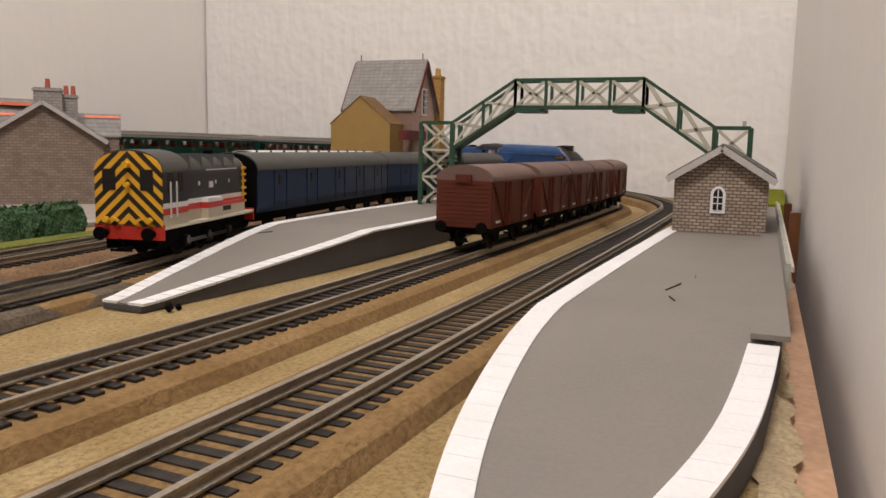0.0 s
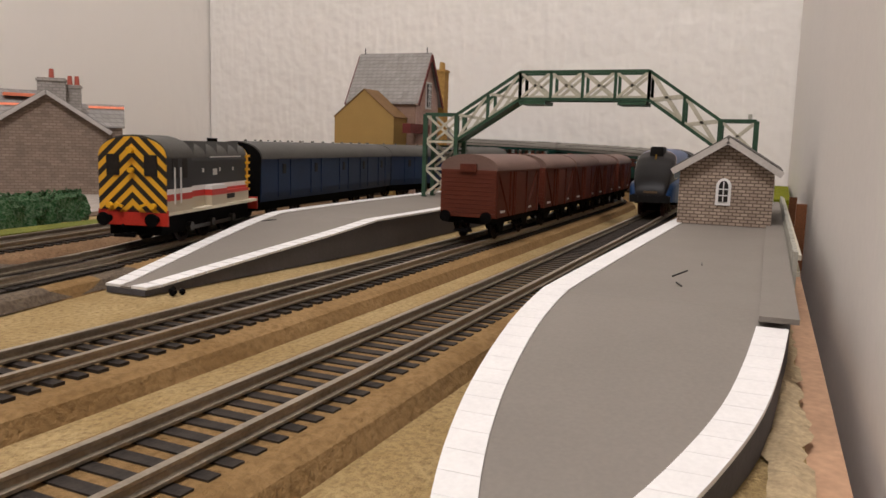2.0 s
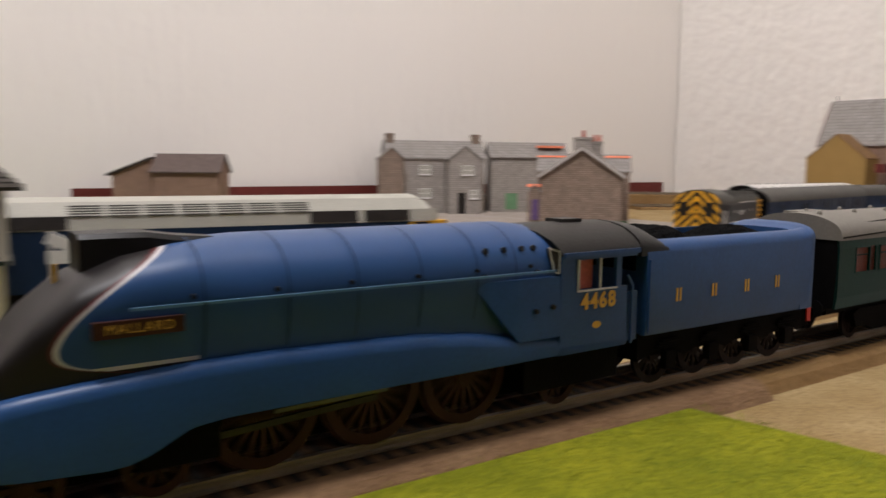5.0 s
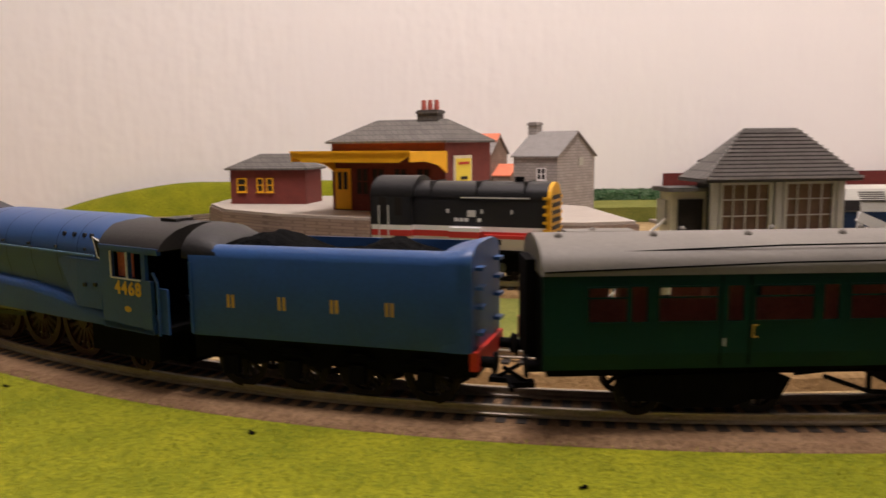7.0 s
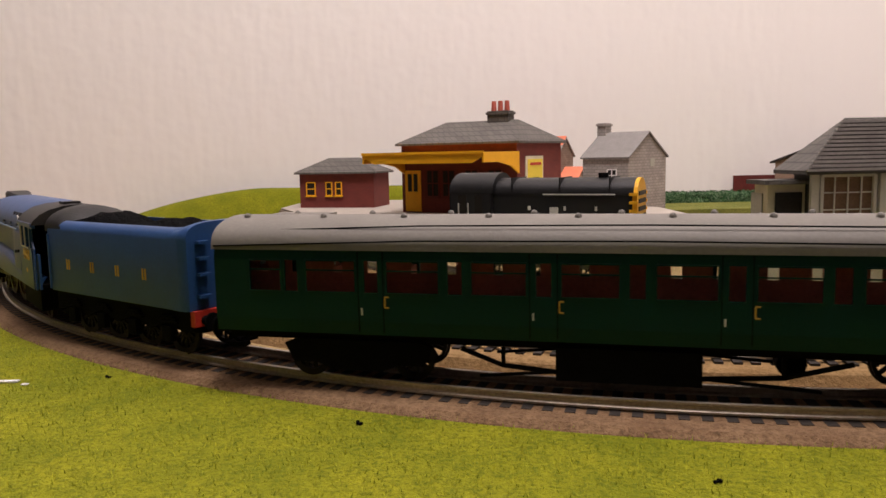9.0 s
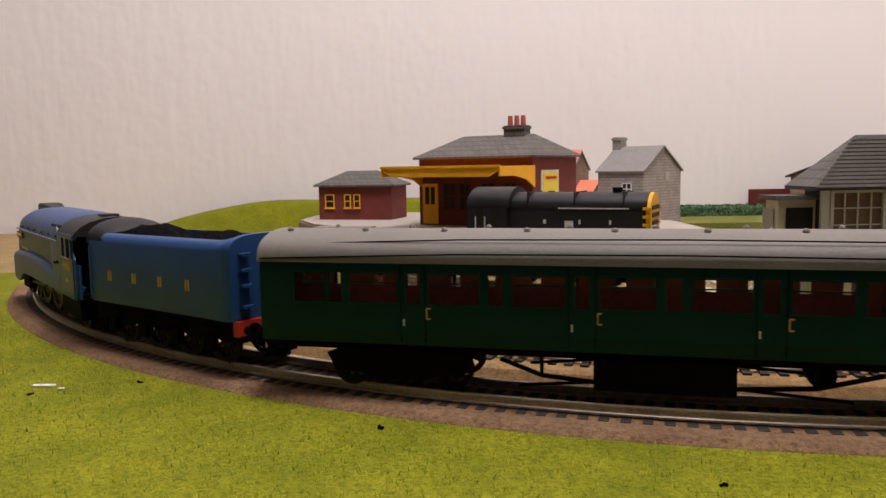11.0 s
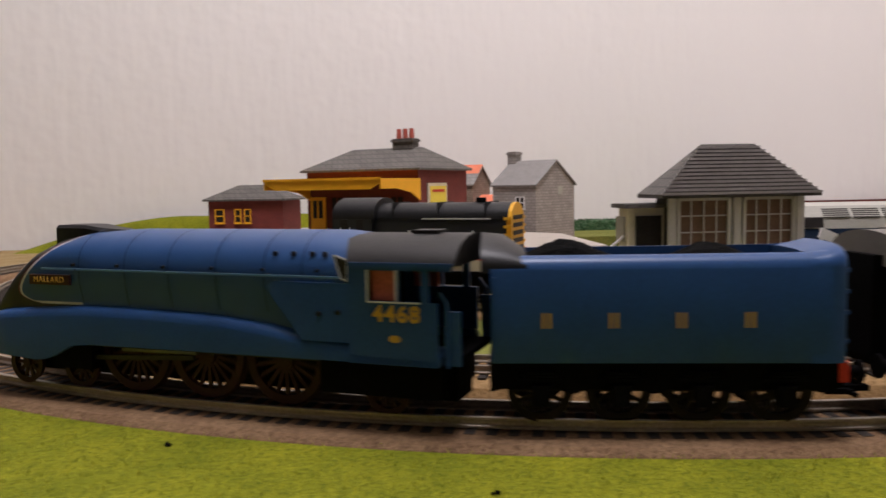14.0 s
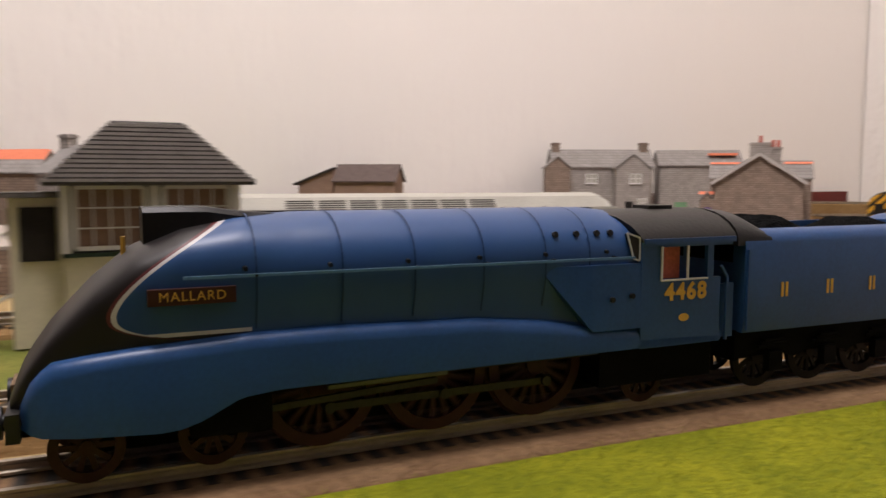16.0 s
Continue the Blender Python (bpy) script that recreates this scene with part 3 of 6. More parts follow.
def track(line, bed, label, near, foot=0.0, rise=None):
    th = thing("railway_track", pose(0, 0, 0), label, "track", group="model railway tracks", kind="structure")
    bm = B()
    h = TOP - 0.0029 - 0.0017
    rise = np.zeros(len(line)) if rise is None else rise
    bed_rise = rise
    if len(line) > 150 and bed is GRAVEL:
        cut = int(np.argmin(np.abs(line[:, 0] - 0.43) + 9 * (line[:, 1] > 0.4)))
        tan = B()
        sweep(tan, line[:cut + 1], [(-0.0228, foot), (0.0228, foot), (0.0205, h - 0.0006), (0.0180, h + 0.0007), (0.0150, h + 0.0009), (-0.0150, h + 0.0009), (-0.0180, h + 0.0007), (-0.0205, h - 0.0006)], rise=rise[:cut + 1])
        part("track_bed", tan, TANFOAM, th, "tan foam underlay")
        bed_line, bed_rise = line[cut:], rise[cut:]
    else:
        bed_line = line
    w0, w1 = (0.0265, 0.0205) if bed is GRAVEL else (0.0228, 0.0180)
    crown = 0.0011 if bed is GRAVEL and len(line) > 150 else 0.0005
    sweep(bm, bed_line, [(-w0, foot), (w0, foot), (w1 + 0.0025, h - 0.0006), (w1, h + crown - 0.0002), (w1 - 0.003, h + crown), (-w1 + 0.003, h + crown), (-w1, h + crown - 0.0002), (-w1 - 0.0025, h - 0.0006)], rise=bed_rise)
    part("track_bed", bm, bed, th)
    for side in (-1, 1):
        bm = B()
        sweep(bm, shifted(line, side * 0.00865), RAILSHAPE, TOP - 0.0029, rise)
        part("rail", bm, RAIL, th, "worn nickel-silver rail")
    w = Way(line)
    rest = B()
    s, rng = 0.004, random.Random(7)
    while s < w.s[-1]:
        p, q = w.at(s), w.at(s + 0.002)
        m = Matrix.Translation((p[0], p[1], h + float(np.interp(s, w.s, rise)))) @ Matrix.Rotation(math.atan2(*(q - p)[::-1]) + rng.uniform(-0.02, 0.02), 4, "Z")
        if near[0] < p[0] < near[1] and p[1] < near[2]:
            piece("sleeper", sleeper_mesh, th, m)
        else:
            v = box(rest, -0.0015, 0.0015, -0.0136, 0.0136, 0, 0.0013)
            for u in v:
                u.co = m @ u.co
        s += 0.0060
    tagged(part("far_sleepers", rest, SLEEPER, th), "black plastic sleepers", kind="stuff")
    return th


track(MAIN, GRAVEL, "main line track on brown underlay, silver rails", (-0.2, 0.90, 0.40), rise=MAIN_Z)
track(TRACK2, TANFOAM, "second line of track on tan foam underlay", (0.25, 0.85, 0.40))
track(TRACK3, TANFOAM, "platform line of track on tan foam underlay", (0.25, 0.72, 0.45))
track(TRACK4, GRAVEL, "weathered siding track running into a point", (0.34, 0.75, 0.60), foot=0.0015)

track(resample([(0.64, 0.379), (0.57, 0.370), (0.50, 0.353), (0.44, 0.339), (0.36, 0.324), (0.28, 0.315), (0.20, 0.314)]), DARKBED, "worn dark track leading out of the point", (0.34, 0.65, 0.45), foot=0.0005)
bm = B()
prism(bm, [(0.455, 0.352), (0.51, 0.352), (0.58, 0.362), (0.625, 0.385), (0.61, 0.440), (0.56, 0.428), (0.515, 0.398)], 0.0010, 0.0056, axis="z")
tagged(part("point_ballast", bm, DARKBED), "worn dark ballast round the point", "ballast", kind="structure")

# ---- platforms ----
def platform(name, left, right, height, label, slabs):
    """left, right: outlines as (x, y); height(x): the top."""
    x0, x1 = max(left[0][0], right[0][0]), min(left[-1][0], right[-1][0])
    xs = np.unique(np.concatenate([np.linspace(x0, x1, 60), [p[0] for p in left if x0 < p[0] < x1]]))
    sm = lambda pts: (lambda q: (lambda x: np.interp(x, q[:, 0], q[:, 1])))(resample(pts, 0.004))
    yl, yr = sm(left), sm(right)
    th = thing(name, pose(0, 0, 0), label, "platform", group="station platforms", kind="structure")
    bm = B()
    loft(bm, [[(x, yl(x), 0.0005), (x, yl(x), height(x)), (x, yr(x), height(x)), (x, yr(x), 0.0005)] for x in xs])
    part("platform_body", bm, PLATSIDE, th, "dark grey card platform wall")
    bm = B()
    loft(bm, [[(x, yl(x) - 0.0068, height(x) + 0.0002), (x, yl(x) - 0.0068, height(x) + 0.0009), (x, yr(x) + 0.0068 * (x < slabs[1]), height(x) + 0.0009), (x, yr(x) + 0.0068 * (x < slabs[1]), height(x) + 0.0002)] for x in xs])
    part("surface", bm, PLATFORM, th, "grey card platform surface")
    for f, sign, end in ((yl, -1, slabs[0]), (yr, 1, slabs[1])):
        x = x0
        while x < min(end, x1) - 0.001:
            step = slabs[2]
            y_, slope = f(x), (f(x + 0.004) - f(x)) / 0.004
            step = max(0.0022, slabs[2] / math.sqrt(1 + slope * slope))
            xe = min(x + step, x1)
            a, b = x + slabs[3], xe - slabs[3]
            bm = B()
            t = lambda q, o, d: (q, f(q) + sign * o, height(q) + d)
            loft(bm, [[t(q, -0.0006, 0.0003), t(q, -0.0006, 0.0013), t(q, 0.0069, 0.0013), t(q, 0.0069, 0.0003)] for q in (a, b)])
            part("edging_slab", bm, WHITE, th)
            x = xe
    return th


ramp = lambda xa, xb, za, zb: (lambda x: za + (zb - za) * min(1, max(0, (x - xa) / (xb - xa))))
platform("front_platform", [(0.479, 0.1585), (0.4845, 0.1600), (0.4945, 0.1635), (0.507, 0.1675), (0.524, 0.1718), (0.546, 0.1760), (0.575, 0.1797), (0.600, 0.1816), (0.640, 0.1812), (0.723, 0.1793), (0.876, 0.1745), (1.12, 0.166)],
         [(0.479, 0.1430), (0.487, 0.1385), (0.4985, 0.1349), (0.5176, 0.1280), (0.548, 0.1204), (0.578, 0.1172), (0.606, 0.1155), (0.64, 0.113), (0.75, 0.112), (1.12, 0.112)], ramp(0.48, 0.62, 0.0030, 0.0162), "grey platform with white edge and a ramped end", (1.2, 0.604, 0.0076, 0.00006))
platform("island_platform", [(0.615, 0.3485), (0.70, 0.371), (0.7755, 0.389), (0.98, 0.397), (1.2, 0.396)],
         [(0.615, 0.3300), (0.68, 0.3245), (0.7566, 0.3172), (0.878, 0.3165), (1.2, 0.318)], ramp(0.62, 0.775, 0.0025, 0.0162), "grey island platform with white slab edges and a ramp", (1.3, 1.3, 0.0076, 0.00034))


def fence():
    th = thing("platform_fence", pose(0, 0, 0), "pale slatted model fence along the platform back", "fence", kind="structure")
    for z in (0.0155, 0.0215):
        boxed("rail", BRIDGE_C, th, 0.70, 1.10, 0.1095, 0.1108, z, z + 0.0018)
    bm = B()
    box(bm, -0.0022, 0.0022, -0.0008, 0.0008, 0, 0.0135)
    me = mesh_of("slat", bm, PALEROOF)
    for i in range(67):
        piece("slat", me, th, pose(0.702 + i * 0.006, 0.1116, 0.0110, random.uniform(-1, 1), random.uniform(-1.5, 1.5), 0))
    boxed("post", DARKWOOD, th, 0.83, 0.836, 0.1035, 0.1085, -0.003, 0.034)
    boxed("post", DARKWOOD, th, 0.98, 0.984, 0.1035, 0.1085, -0.003, 0.030)


fence()
boxed("back_kerb", PLATFORM, None, 0.604, 1.12, 0.1127, 0.122, 0.0172, 0.0186)
tagged(bpy.data.objects["back_kerb"], "raised grey strip along the platform back", "kerb", kind="structure")


def debris(x, y, z, r, name="ballast_clump"):
    bm = B()
    rng = random.Random(int(x * 1e4))
    for _ in range(7):
        c = (x + rng.uniform(-r, r), y + rng.uniform(-r, r), z + rng.uniform(0, r * 0.5))
        bmesh.ops.create_icosphere(bm, subdivisions=1, radius=r * rng.uniform(0.3, 0.6), matrix=Matrix.Translation(c))
    return tagged(part(name, bm, UNDER), "small dark clump of loose scatter", "debris", group="loose scatter")


debris(0.624, 0.3247, 0.001, 0.003)
for gx, gy in ((-0.146, 0.275), (-0.1137, 0.2875), (-0.0234, 0.2341), (0.06, 0.19)):
    debris(gx, gy, 0.0038, 0.0009)
bm = B()
box(bm, -0.151, -0.143, 0.2845, 0.2865, 0.0037, 0.0042)
box(bm, -0.140, -0.138, 0.281, 0.2825, 0.0037, 0.0040)
tagged(part("paper_scrap", bm, WHITE), "white scrap lying on the grass", "debris")
for mx, my, w, a in ((0.649, 0.146, 0.007, 20), (0.672, 0.148, 0.016, -12), (0.70, 0.143, 0.006, 5), (0.735, 0.36, 0.010, -10)):
    bm = B()
    bar(bm, (-w / 2, 0, 0), (w / 2, 0, 0), 0.0003, 0.0004)
    tagged(part("surface_nick", bm, BLACK, at=pose(mx, my, 0.01745, 0, 0, a)), "short dark nick on the platform surface", "mark", group="platform marks")


# ---- rolling stock: x forwards, z up from the rail heads ----
def wheel_mesh(name, r, spokes, material):
    bm = B()
    n = 28
    prof = [(r * 0.80, -0.0011), (r * 0.80, 0.0009), (r, 0.0009), (r, -0.0007), (r + 0.0007, -0.0011)]
    loft_r = [[(math.cos(6.2832 * i / n) * q, y, math.sin(6.2832 * i / n) * q) for q, y in prof] for i in range(n)]
    vs = [[bm.verts.new(p) for p in ring] for ring in loft_r]
    for i in range(n):
        a, b = vs[i], vs[(i + 1) % n]
        for j in range(len(prof)):
            bm.faces.new((a[j], a[(j + 1) % len(prof)], b[(j + 1) % len(prof)], b[j]))
    rod(bm, (0, -0.0012, 0), (0, 0.0013, 0), r * 0.22, 12)
    for k in range(spokes):
        c, s = math.cos(6.2832 * k / spokes), math.sin(6.2832 * k / spokes)
        bar(bm, (c * r * 0.15, 0, s * r * 0.15), (c * r * 0.84, 0, s * r * 0.84), 0.0007, 0.0012)
    return mesh_of(name, bm, material)


WHEELBLACK = mat("wheel_dark", (0.010, 0.0045, 0.0035), 0.65, 0.0, var=0.3)
RAILBLUE = mat("pale_blue_rail", (0.10, 0.20, 0.34), 0.3, var=0.1)
DULLSTEEL = mat("dull_steel", (0.05, 0.046, 0.042), 0.5, 0.9, var=0.2)
WHEELRED = mat("wheel_dark_red", (0.040, 0.0105, 0.009), 0.5, 0.0, var=0.3)
DRIVER = wheel_mesh("driving_wheel", 0.0132, 18, WHEELRED)
BOGIEW = wheel_mesh("bogie_wheel", 0.0064, 10, WHEELRED)
WAGW = wheel_mesh("wagon_wheel", 0.0062, 9, WHEELBLACK)
SHUNTW = wheel_mesh("coupled_wheel", 0.0090, 14, WHEELBLACK)
TENDW = wheel_mesh("tender_wheel", 0.0082, 12, WHEELBLACK)


def wheels(parent, me, xs, r, y=0.0085):
    made = []
    for x in xs:
        for s in (-1, 1):
            made.append(piece("wheel", me, parent, pose(x, s * y, r, 0, 0, 0 if s < 0 else 180)))
    return made


def buffers(parent, x, z=0.0135, d=1, material=None):
    for s in (-1, 1):
        bm = B()
        rod(bm, (x - d * 0.005, s * 0.0115, z), (x, s * 0.0115, z), 0.0016)
        rod(bm, (x, s * 0.0115, z), (x + d * 0.0008, s * 0.0115, z), 0.0031, 14)
        part("buffer", bm, material or UNDER, parent, smooth=True)


def coupling(parent, x, d):
    bm = B()
    box(bm, min(x, x + d * 0.007), max(x, x + d * 0.007), -0.002, 0.002, 0.005, 0.0065)
    bar(bm, (x + d * 0.007, -0.005, 0.0055), (x + d * 0.007, 0.005, 0.0055), 0.0012)
    bar(bm, (x + d * 0.002, 0, 0.006), (x + d * 0.009, 0, 0.0105), 0.0011)
    part("coupling", bm, UNDER, parent)


def engine():
    th = thing("steam_locomotive", pose(0, 0, 0), "blue streamlined model steam engine with black wedge nose", "locomotive")
    # casing: a broad wedge nose, then a level boiler under an arched top
    nose = np.array([(-0.1420, 0.0506), (-0.1340, 0.0515), (-0.0600, 0.0516), (-0.0450, 0.0509), (-0.0340, 0.0488), (-0.0246, 0.0447), (-0.0171, 0.0385), (-0.0093, 0.0301), (-0.0042, 0.0228), (-0.0022, 0.0180)])
    plan = np.array([(-0.1420, 0.0166), (-0.0500, 0.0162), (-0.0300, 0.0156), (-0.0150, 0.0145), (-0.0080, 0.0132), (-0.0042, 0.0118), (-0.0022, 0.0105)])
    bm = B()
    rings = []
    for x in np.concatenate([np.linspace(-0.1420, -0.06, 12), np.linspace(-0.0575, -0.0022, 34)])[::-1]:
        t, w = float(np.interp(x, nose[:, 0], nose[:, 1])), float(np.interp(x, plan[:, 0], plan[:, 1]))
        k = min(1.0, max(0.0, (-0.006 - x) / 0.050))
        arch, power = 0.0040 + 0.0080 * k, 0.50 + 0.38 * k
        zs = max(0.0158, t - arch)
        za, zb, tuck = 0.0150 + (zs - 0.0150) * 0.56, 0.0150 + (zs - 0.0150) * 0.78, 0.0016 * k
        ring = [(x, -w + tuck, 0.0150), (x, -w + tuck, za), (x, -w + 0.25 * tuck, zb), (x, -w, zs)]
        for i in range(1, 20):
            a = math.pi * (1 - i / 20)
            c, q = math.cos(a), math.sin(a)
            ring.append((x, w * math.copysign(abs(c) ** power, c), zs + (t - zs) * abs(q) ** power))
        rings.append(ring + [(x, w, zs), (x, w - 0.25 * tuck, zb), (x, w - tuck, za), (x, w - tuck, 0.0150)])
    loft(bm, rings)
    part("boiler_casing", bm, ENGINE, th, "garter blue casing with black nose and white line", smooth=True)
    top = lambda x: float(np.interp(x, [-0.1690, -0.1440, -0.1300, -0.1150, -0.0972, -0.0638, -0.0461, -0.0239, -0.0151, -0.0090, -0.0057, -0.0040], [0.0205, 0.0212, 0.0226, 0.0250, 0.0268, 0.0277, 0.0277, 0.0264, 0.0256, 0.0246, 0.0208, 0.0172]))
    low = lambda x: float(np.interp(x, [-0.1690, -0.0516, -0.0436, -0.0400, -0.0360, -0.0320, -0.0280, -0.0067, -0.0040], [0.0163, 0.0160, 0.0152, 0.0134, 0.0114, 0.0102, 0.0099, 0.0112, 0.0125]))
    wid = lambda x: float(np.interp(x, [-0.169, -0.030, -0.0140, -0.0075, -0.0050, -0.0040], [0.0179, 0.0179, 0.0174, 0.0160, 0.0145, 0.0128]))
    for s in (-1, 1):
        bm = B()
        loft(bm, [[(x, s * (wid(x) - 0.0016), low(x)), (x, s * wid(x), low(x)), (x, s * wid(x), top(x) - 0.0030), (x, s * (wid(x) - 0.0003), top(x) - 0.0016), (x, s * (wid(x) - 0.0011), top(x) - 0.0005), (x, s * (wid(x) - 0.0022), top(x)), (x, s * (wid(x) - 0.0050), top(x) + 0.0004)] for x in np.linspace(-0.169, -0.0040, 90)])
        part("skirt", bm, GARTER, th, "blue skirt swept over the wheels", smooth=True)
        bm = B()
        bar(bm, (-0.0330, s * 0.0176, 0.0398), (-0.1400, s * 0.0182, 0.0394), 0.0006)
        part("handrail", bm, RAILBLUE, th)
        for k in range(6):
            x = -0.045 - k * 0.0175
            bm = B()
            rod(bm, (x, s * 0.0150, 0.0412), (x, s * 0.0172, 0.0410), 0.0005, 8)
            rod(bm, (x - 0.002, s * 0.0158, 0.0397), (x - 0.002, s * 0.0180, 0.0397), 0.0003, 6)
            part("handrail_knob", bm, BLACK, th)
        # panel that widens to the cab
        bm = B()
        q = [(-0.1135, 0.0160, 0.0378), (-0.1280, 0.0181, 0.0215), (-0.1425, 0.0181, 0.0215), (-0.1425, 0.0176, 0.0378), (-0.1280, 0.0172, 0.0378)]
        outer = [bm.verts.new((x, s * y, z)) for x, y, z in q]
        inner = [bm.verts.new((x, s * 0.0150, z)) for x, y, z in q]
        bm.faces.new((outer[0], outer[1], outer[4])), bm.faces.new((outer[1], outer[2], outer[3], outer[4]))
        bm.faces.new(inner)
        for i in range(5):
            bm.faces.new((outer[i], outer[(i + 1) % 5], inner[(i + 1) % 5], inner[i]))
        part("wedge_panel", bm, GARTER, th)
        for x, z in ((-0.1335, 0.0292), (-0.1395, 0.0298)):
            bm = B()
            rod(bm, (x, s * 0.0174, z), (x, s * 0.0187, z), 0.0007, 8)
            part("wash_plug", bm, BLACK, th)
        plate = boxed("nameplate", mat("plate_brown", (0.045, 0.014, 0.010), 0.5, var=0.15), th, -0.0431, -0.0265, *sorted((s * 0.0148, s * 0.0168)), 0.0345, 0.0377, label="dark red nameplate with brass letters")
        words("lettering", "MALLARD", 0.0026, GOLD, plate, pose(-0.0348, s * 0.0169, 0.0361, 90, 0, 0 if s < 0 else 180), "raised brass letters", 0.0001, 1.15)
        words("cab_number", "4468", 0.0060, GOLD, th, pose(-0.1568, s * 0.01800, 0.0298, 90, 0, 0 if s < 0 else 180), "gold shaded numerals on the cab side", 0.0001, 1.18, 0.00022)
        bm = B()
        bmesh.ops.create_circle(bm, cap_ends=True, segments=16, radius=0.0013, matrix=pose(-0.1563, s * 0.01802, 0.0232, 90 * -s) @ Matrix.Diagonal((1.35, 0.8, 1, 1)))
        part("crest", bm, GOLD, th, "small gold crest")
        for x in (-0.1185, -0.1245, -0.1305, -0.1345):
            bm = B()
            rod(bm, (x, s * 0.0130, 0.0450), (x, s * 0.0156, 0.0456), 0.0008, 8)
            part("plug", bm, BLACK, th, smooth=True)
    for x in (-0.0470, -0.0650, -0.0815, -0.0985, -0.1150, -0.1275):
        bm = B()
        ring = lambda p: [(p, s * y, z) for s, y, z in [(-1, 0.01500, 0.0285), (-1, 0.01655, 0.0350), (-1, 0.01665, 0.0398)]] + [(p, 0.01665 * math.copysign(abs(math.cos(a)) ** 0.88, math.cos(a)), 0.0398 + 0.0120 * math.sin(a) ** 0.88) for a in np.linspace(math.pi - 0.1, 0.1, 19)] + [(p, s * y, z) for s, y, z in [(1, 0.01665, 0.0398), (1, 0.01655, 0.0350), (1, 0.01500, 0.0285)]]
        loft(bm, [ring(x), ring(x - 0.0004)], closed=False, caps=False)
        part("boiler_band", bm, mat("band_blue", (0.010, 0.035, 0.10), 0.5, var=0.1), th)
    # chimney casing and whistle
    bm = B()
    loft(bm, [[(x, -w, z0), (x, -w, z1 - 0.001), (x, -w + 0.001, z1), (x, w - 0.001, z1), (x, w, z1 - 0.001), (x, w, z0)] for x, w, z0, z1 in ((-0.0268, 0.0050, 0.0420, 0.0530), (-0.0330, 0.0058, 0.0450, 0.0531), (-0.0395, 0.0058, 0.0470, 0.0530), (-0.0460, 0.0050, 0.0480, 0.0520), (-0.0540, 0.0035, 0.0480, 0.0513))])
    part("chimney", bm, BLACK, th, "black chimney housing", smooth=True)
    bm = B()
    rod(bm, (-0.0232, 0, 0.0420), (-0.0232, 0, 0.0470), 0.0005)
    part("whistle", bm, GOLD, th)
    # cab
    for s in (-1, 1):
        y0, y1 = sorted((s * 0.0166, s * 0.0179))
        bm = B()
        box(bm, -0.1685, -0.1425, y0, y1, 0.0160, 0.0332)
        box(bm, -0.1484, -0.1425, y0, y1, 0.0332, 0.0416)
        box(bm, -0.1575, -0.1568, y0, y1, 0.0332, 0.0416)
        box(bm, -0.1660, -0.1640, y0, y1, 0.0332, 0.0416)
        box(bm, -0.1725, -0.1425, y0, y1, 0.0416, 0.0432)
        part("cab_side", bm, GARTER, th)
        bm = B()
        for a, b in ((-0.1486, -0.1486), (-0.1570, -0.1570)):
            bar(bm, (a, s * 0.0182, 0.0330), (b, s * 0.0182, 0.0418), 0.0005)
        bar(bm, (-0.1486, s * 0.0182, 0.0331), (-0.1638, s * 0.0182, 0.0331), 0.0004)
        part("window_frame", bm, BARS, th)
        boxed("window_blind", SEAT, th, -0.1566, -0.1486, *sorted((s * 0.0150, s * 0.0155)), 0.0332, 0.0416, label="red-brown panel behind the cab window")
        bm = B()
        bar(bm, (-0.1712, s * 0.0174, 0.016), (-0.1712, s * 0.0174, 0.033), 0.0007)
        bar(bm, (-0.1712, s * 0.0174, 0.033), (-0.1690, s * 0.0174, 0.036), 0.0007)
        part("grab_rail", bm, GARTER, th)
        boxed("cab_door", GARTER, th, -0.1745, -0.1700, *sorted((s * 0.0158, s * 0.0166)), 0.0165, 0.0310, label="blue cab door")
        bm = B()
        prism(bm, [(-0.1385, 0.0452), (-0.1422, 0.0440), (-0.1422, 0.0386), (-0.1405, 0.0392)], *sorted((s * 0.0158, s * 0.0172)), axis="y")
        front = part("front_window", bm, DARKSLOT, th, "slanted dark cab front window")
        bm = B()
        loop = [(-0.1382, 0.0455), (-0.1422, 0.0442), (-0.1422, 0.0384), (-0.1403, 0.0391)]
        for (a, b), (c, d) in zip(loop, loop[1:] + loop[:1]):
            bar(bm, (a, s * 0.0173, b), (c, s * 0.0173, d), 0.0004)
        part("window_frame", bm, BARS, front, "thin pale window frame")
    bm = B()
    arc_yz = [(-0.0183, 0.0430), (-0.0176, 0.0446), (-0.0150, 0.0470), (-0.0110, 0.0491), (-0.0055, 0.0504), (0, 0.0508), (0.0055, 0.0504), (0.0110, 0.0491), (0.0150, 0.0470), (0.0176, 0.0446), (0.0183, 0.0430)]
    loft(bm, [[(x - 0.010 * (1 - abs(y) / 0.0183) * f, y * k, z) for y, z in arc_yz] for x, k, f in ((-0.1425, 1.0, -0.7), (-0.155, 1.0, 0.0), (-0.1735, 1.0, 0.0))])
    roof = part("cab_roof", bm, CABROOF, th, "dark grey curved cab roof", smooth=True)
    for s in (-1, 1):
        boxed("gutter", GARTER, roof, -0.1730, -0.1430, *sorted((s * 0.0180, s * 0.0186)), 0.0424, 0.0438, label="blue roof edge")
    boxed("roof_vent", CABROOF, roof, -0.1640, -0.1560, -0.0035, 0.0035, 0.0506, 0.0516)
    boxed("backhead", UNDER, th, -0.1450, -0.1427, -0.0164, 0.0164, 0.016, 0.0430)
    boxed("cab_floor", UNDER, th, -0.1730, -0.143, -0.0164, 0.0164, 0.0165, 0.0182)
    # frames, front
    bm = B()
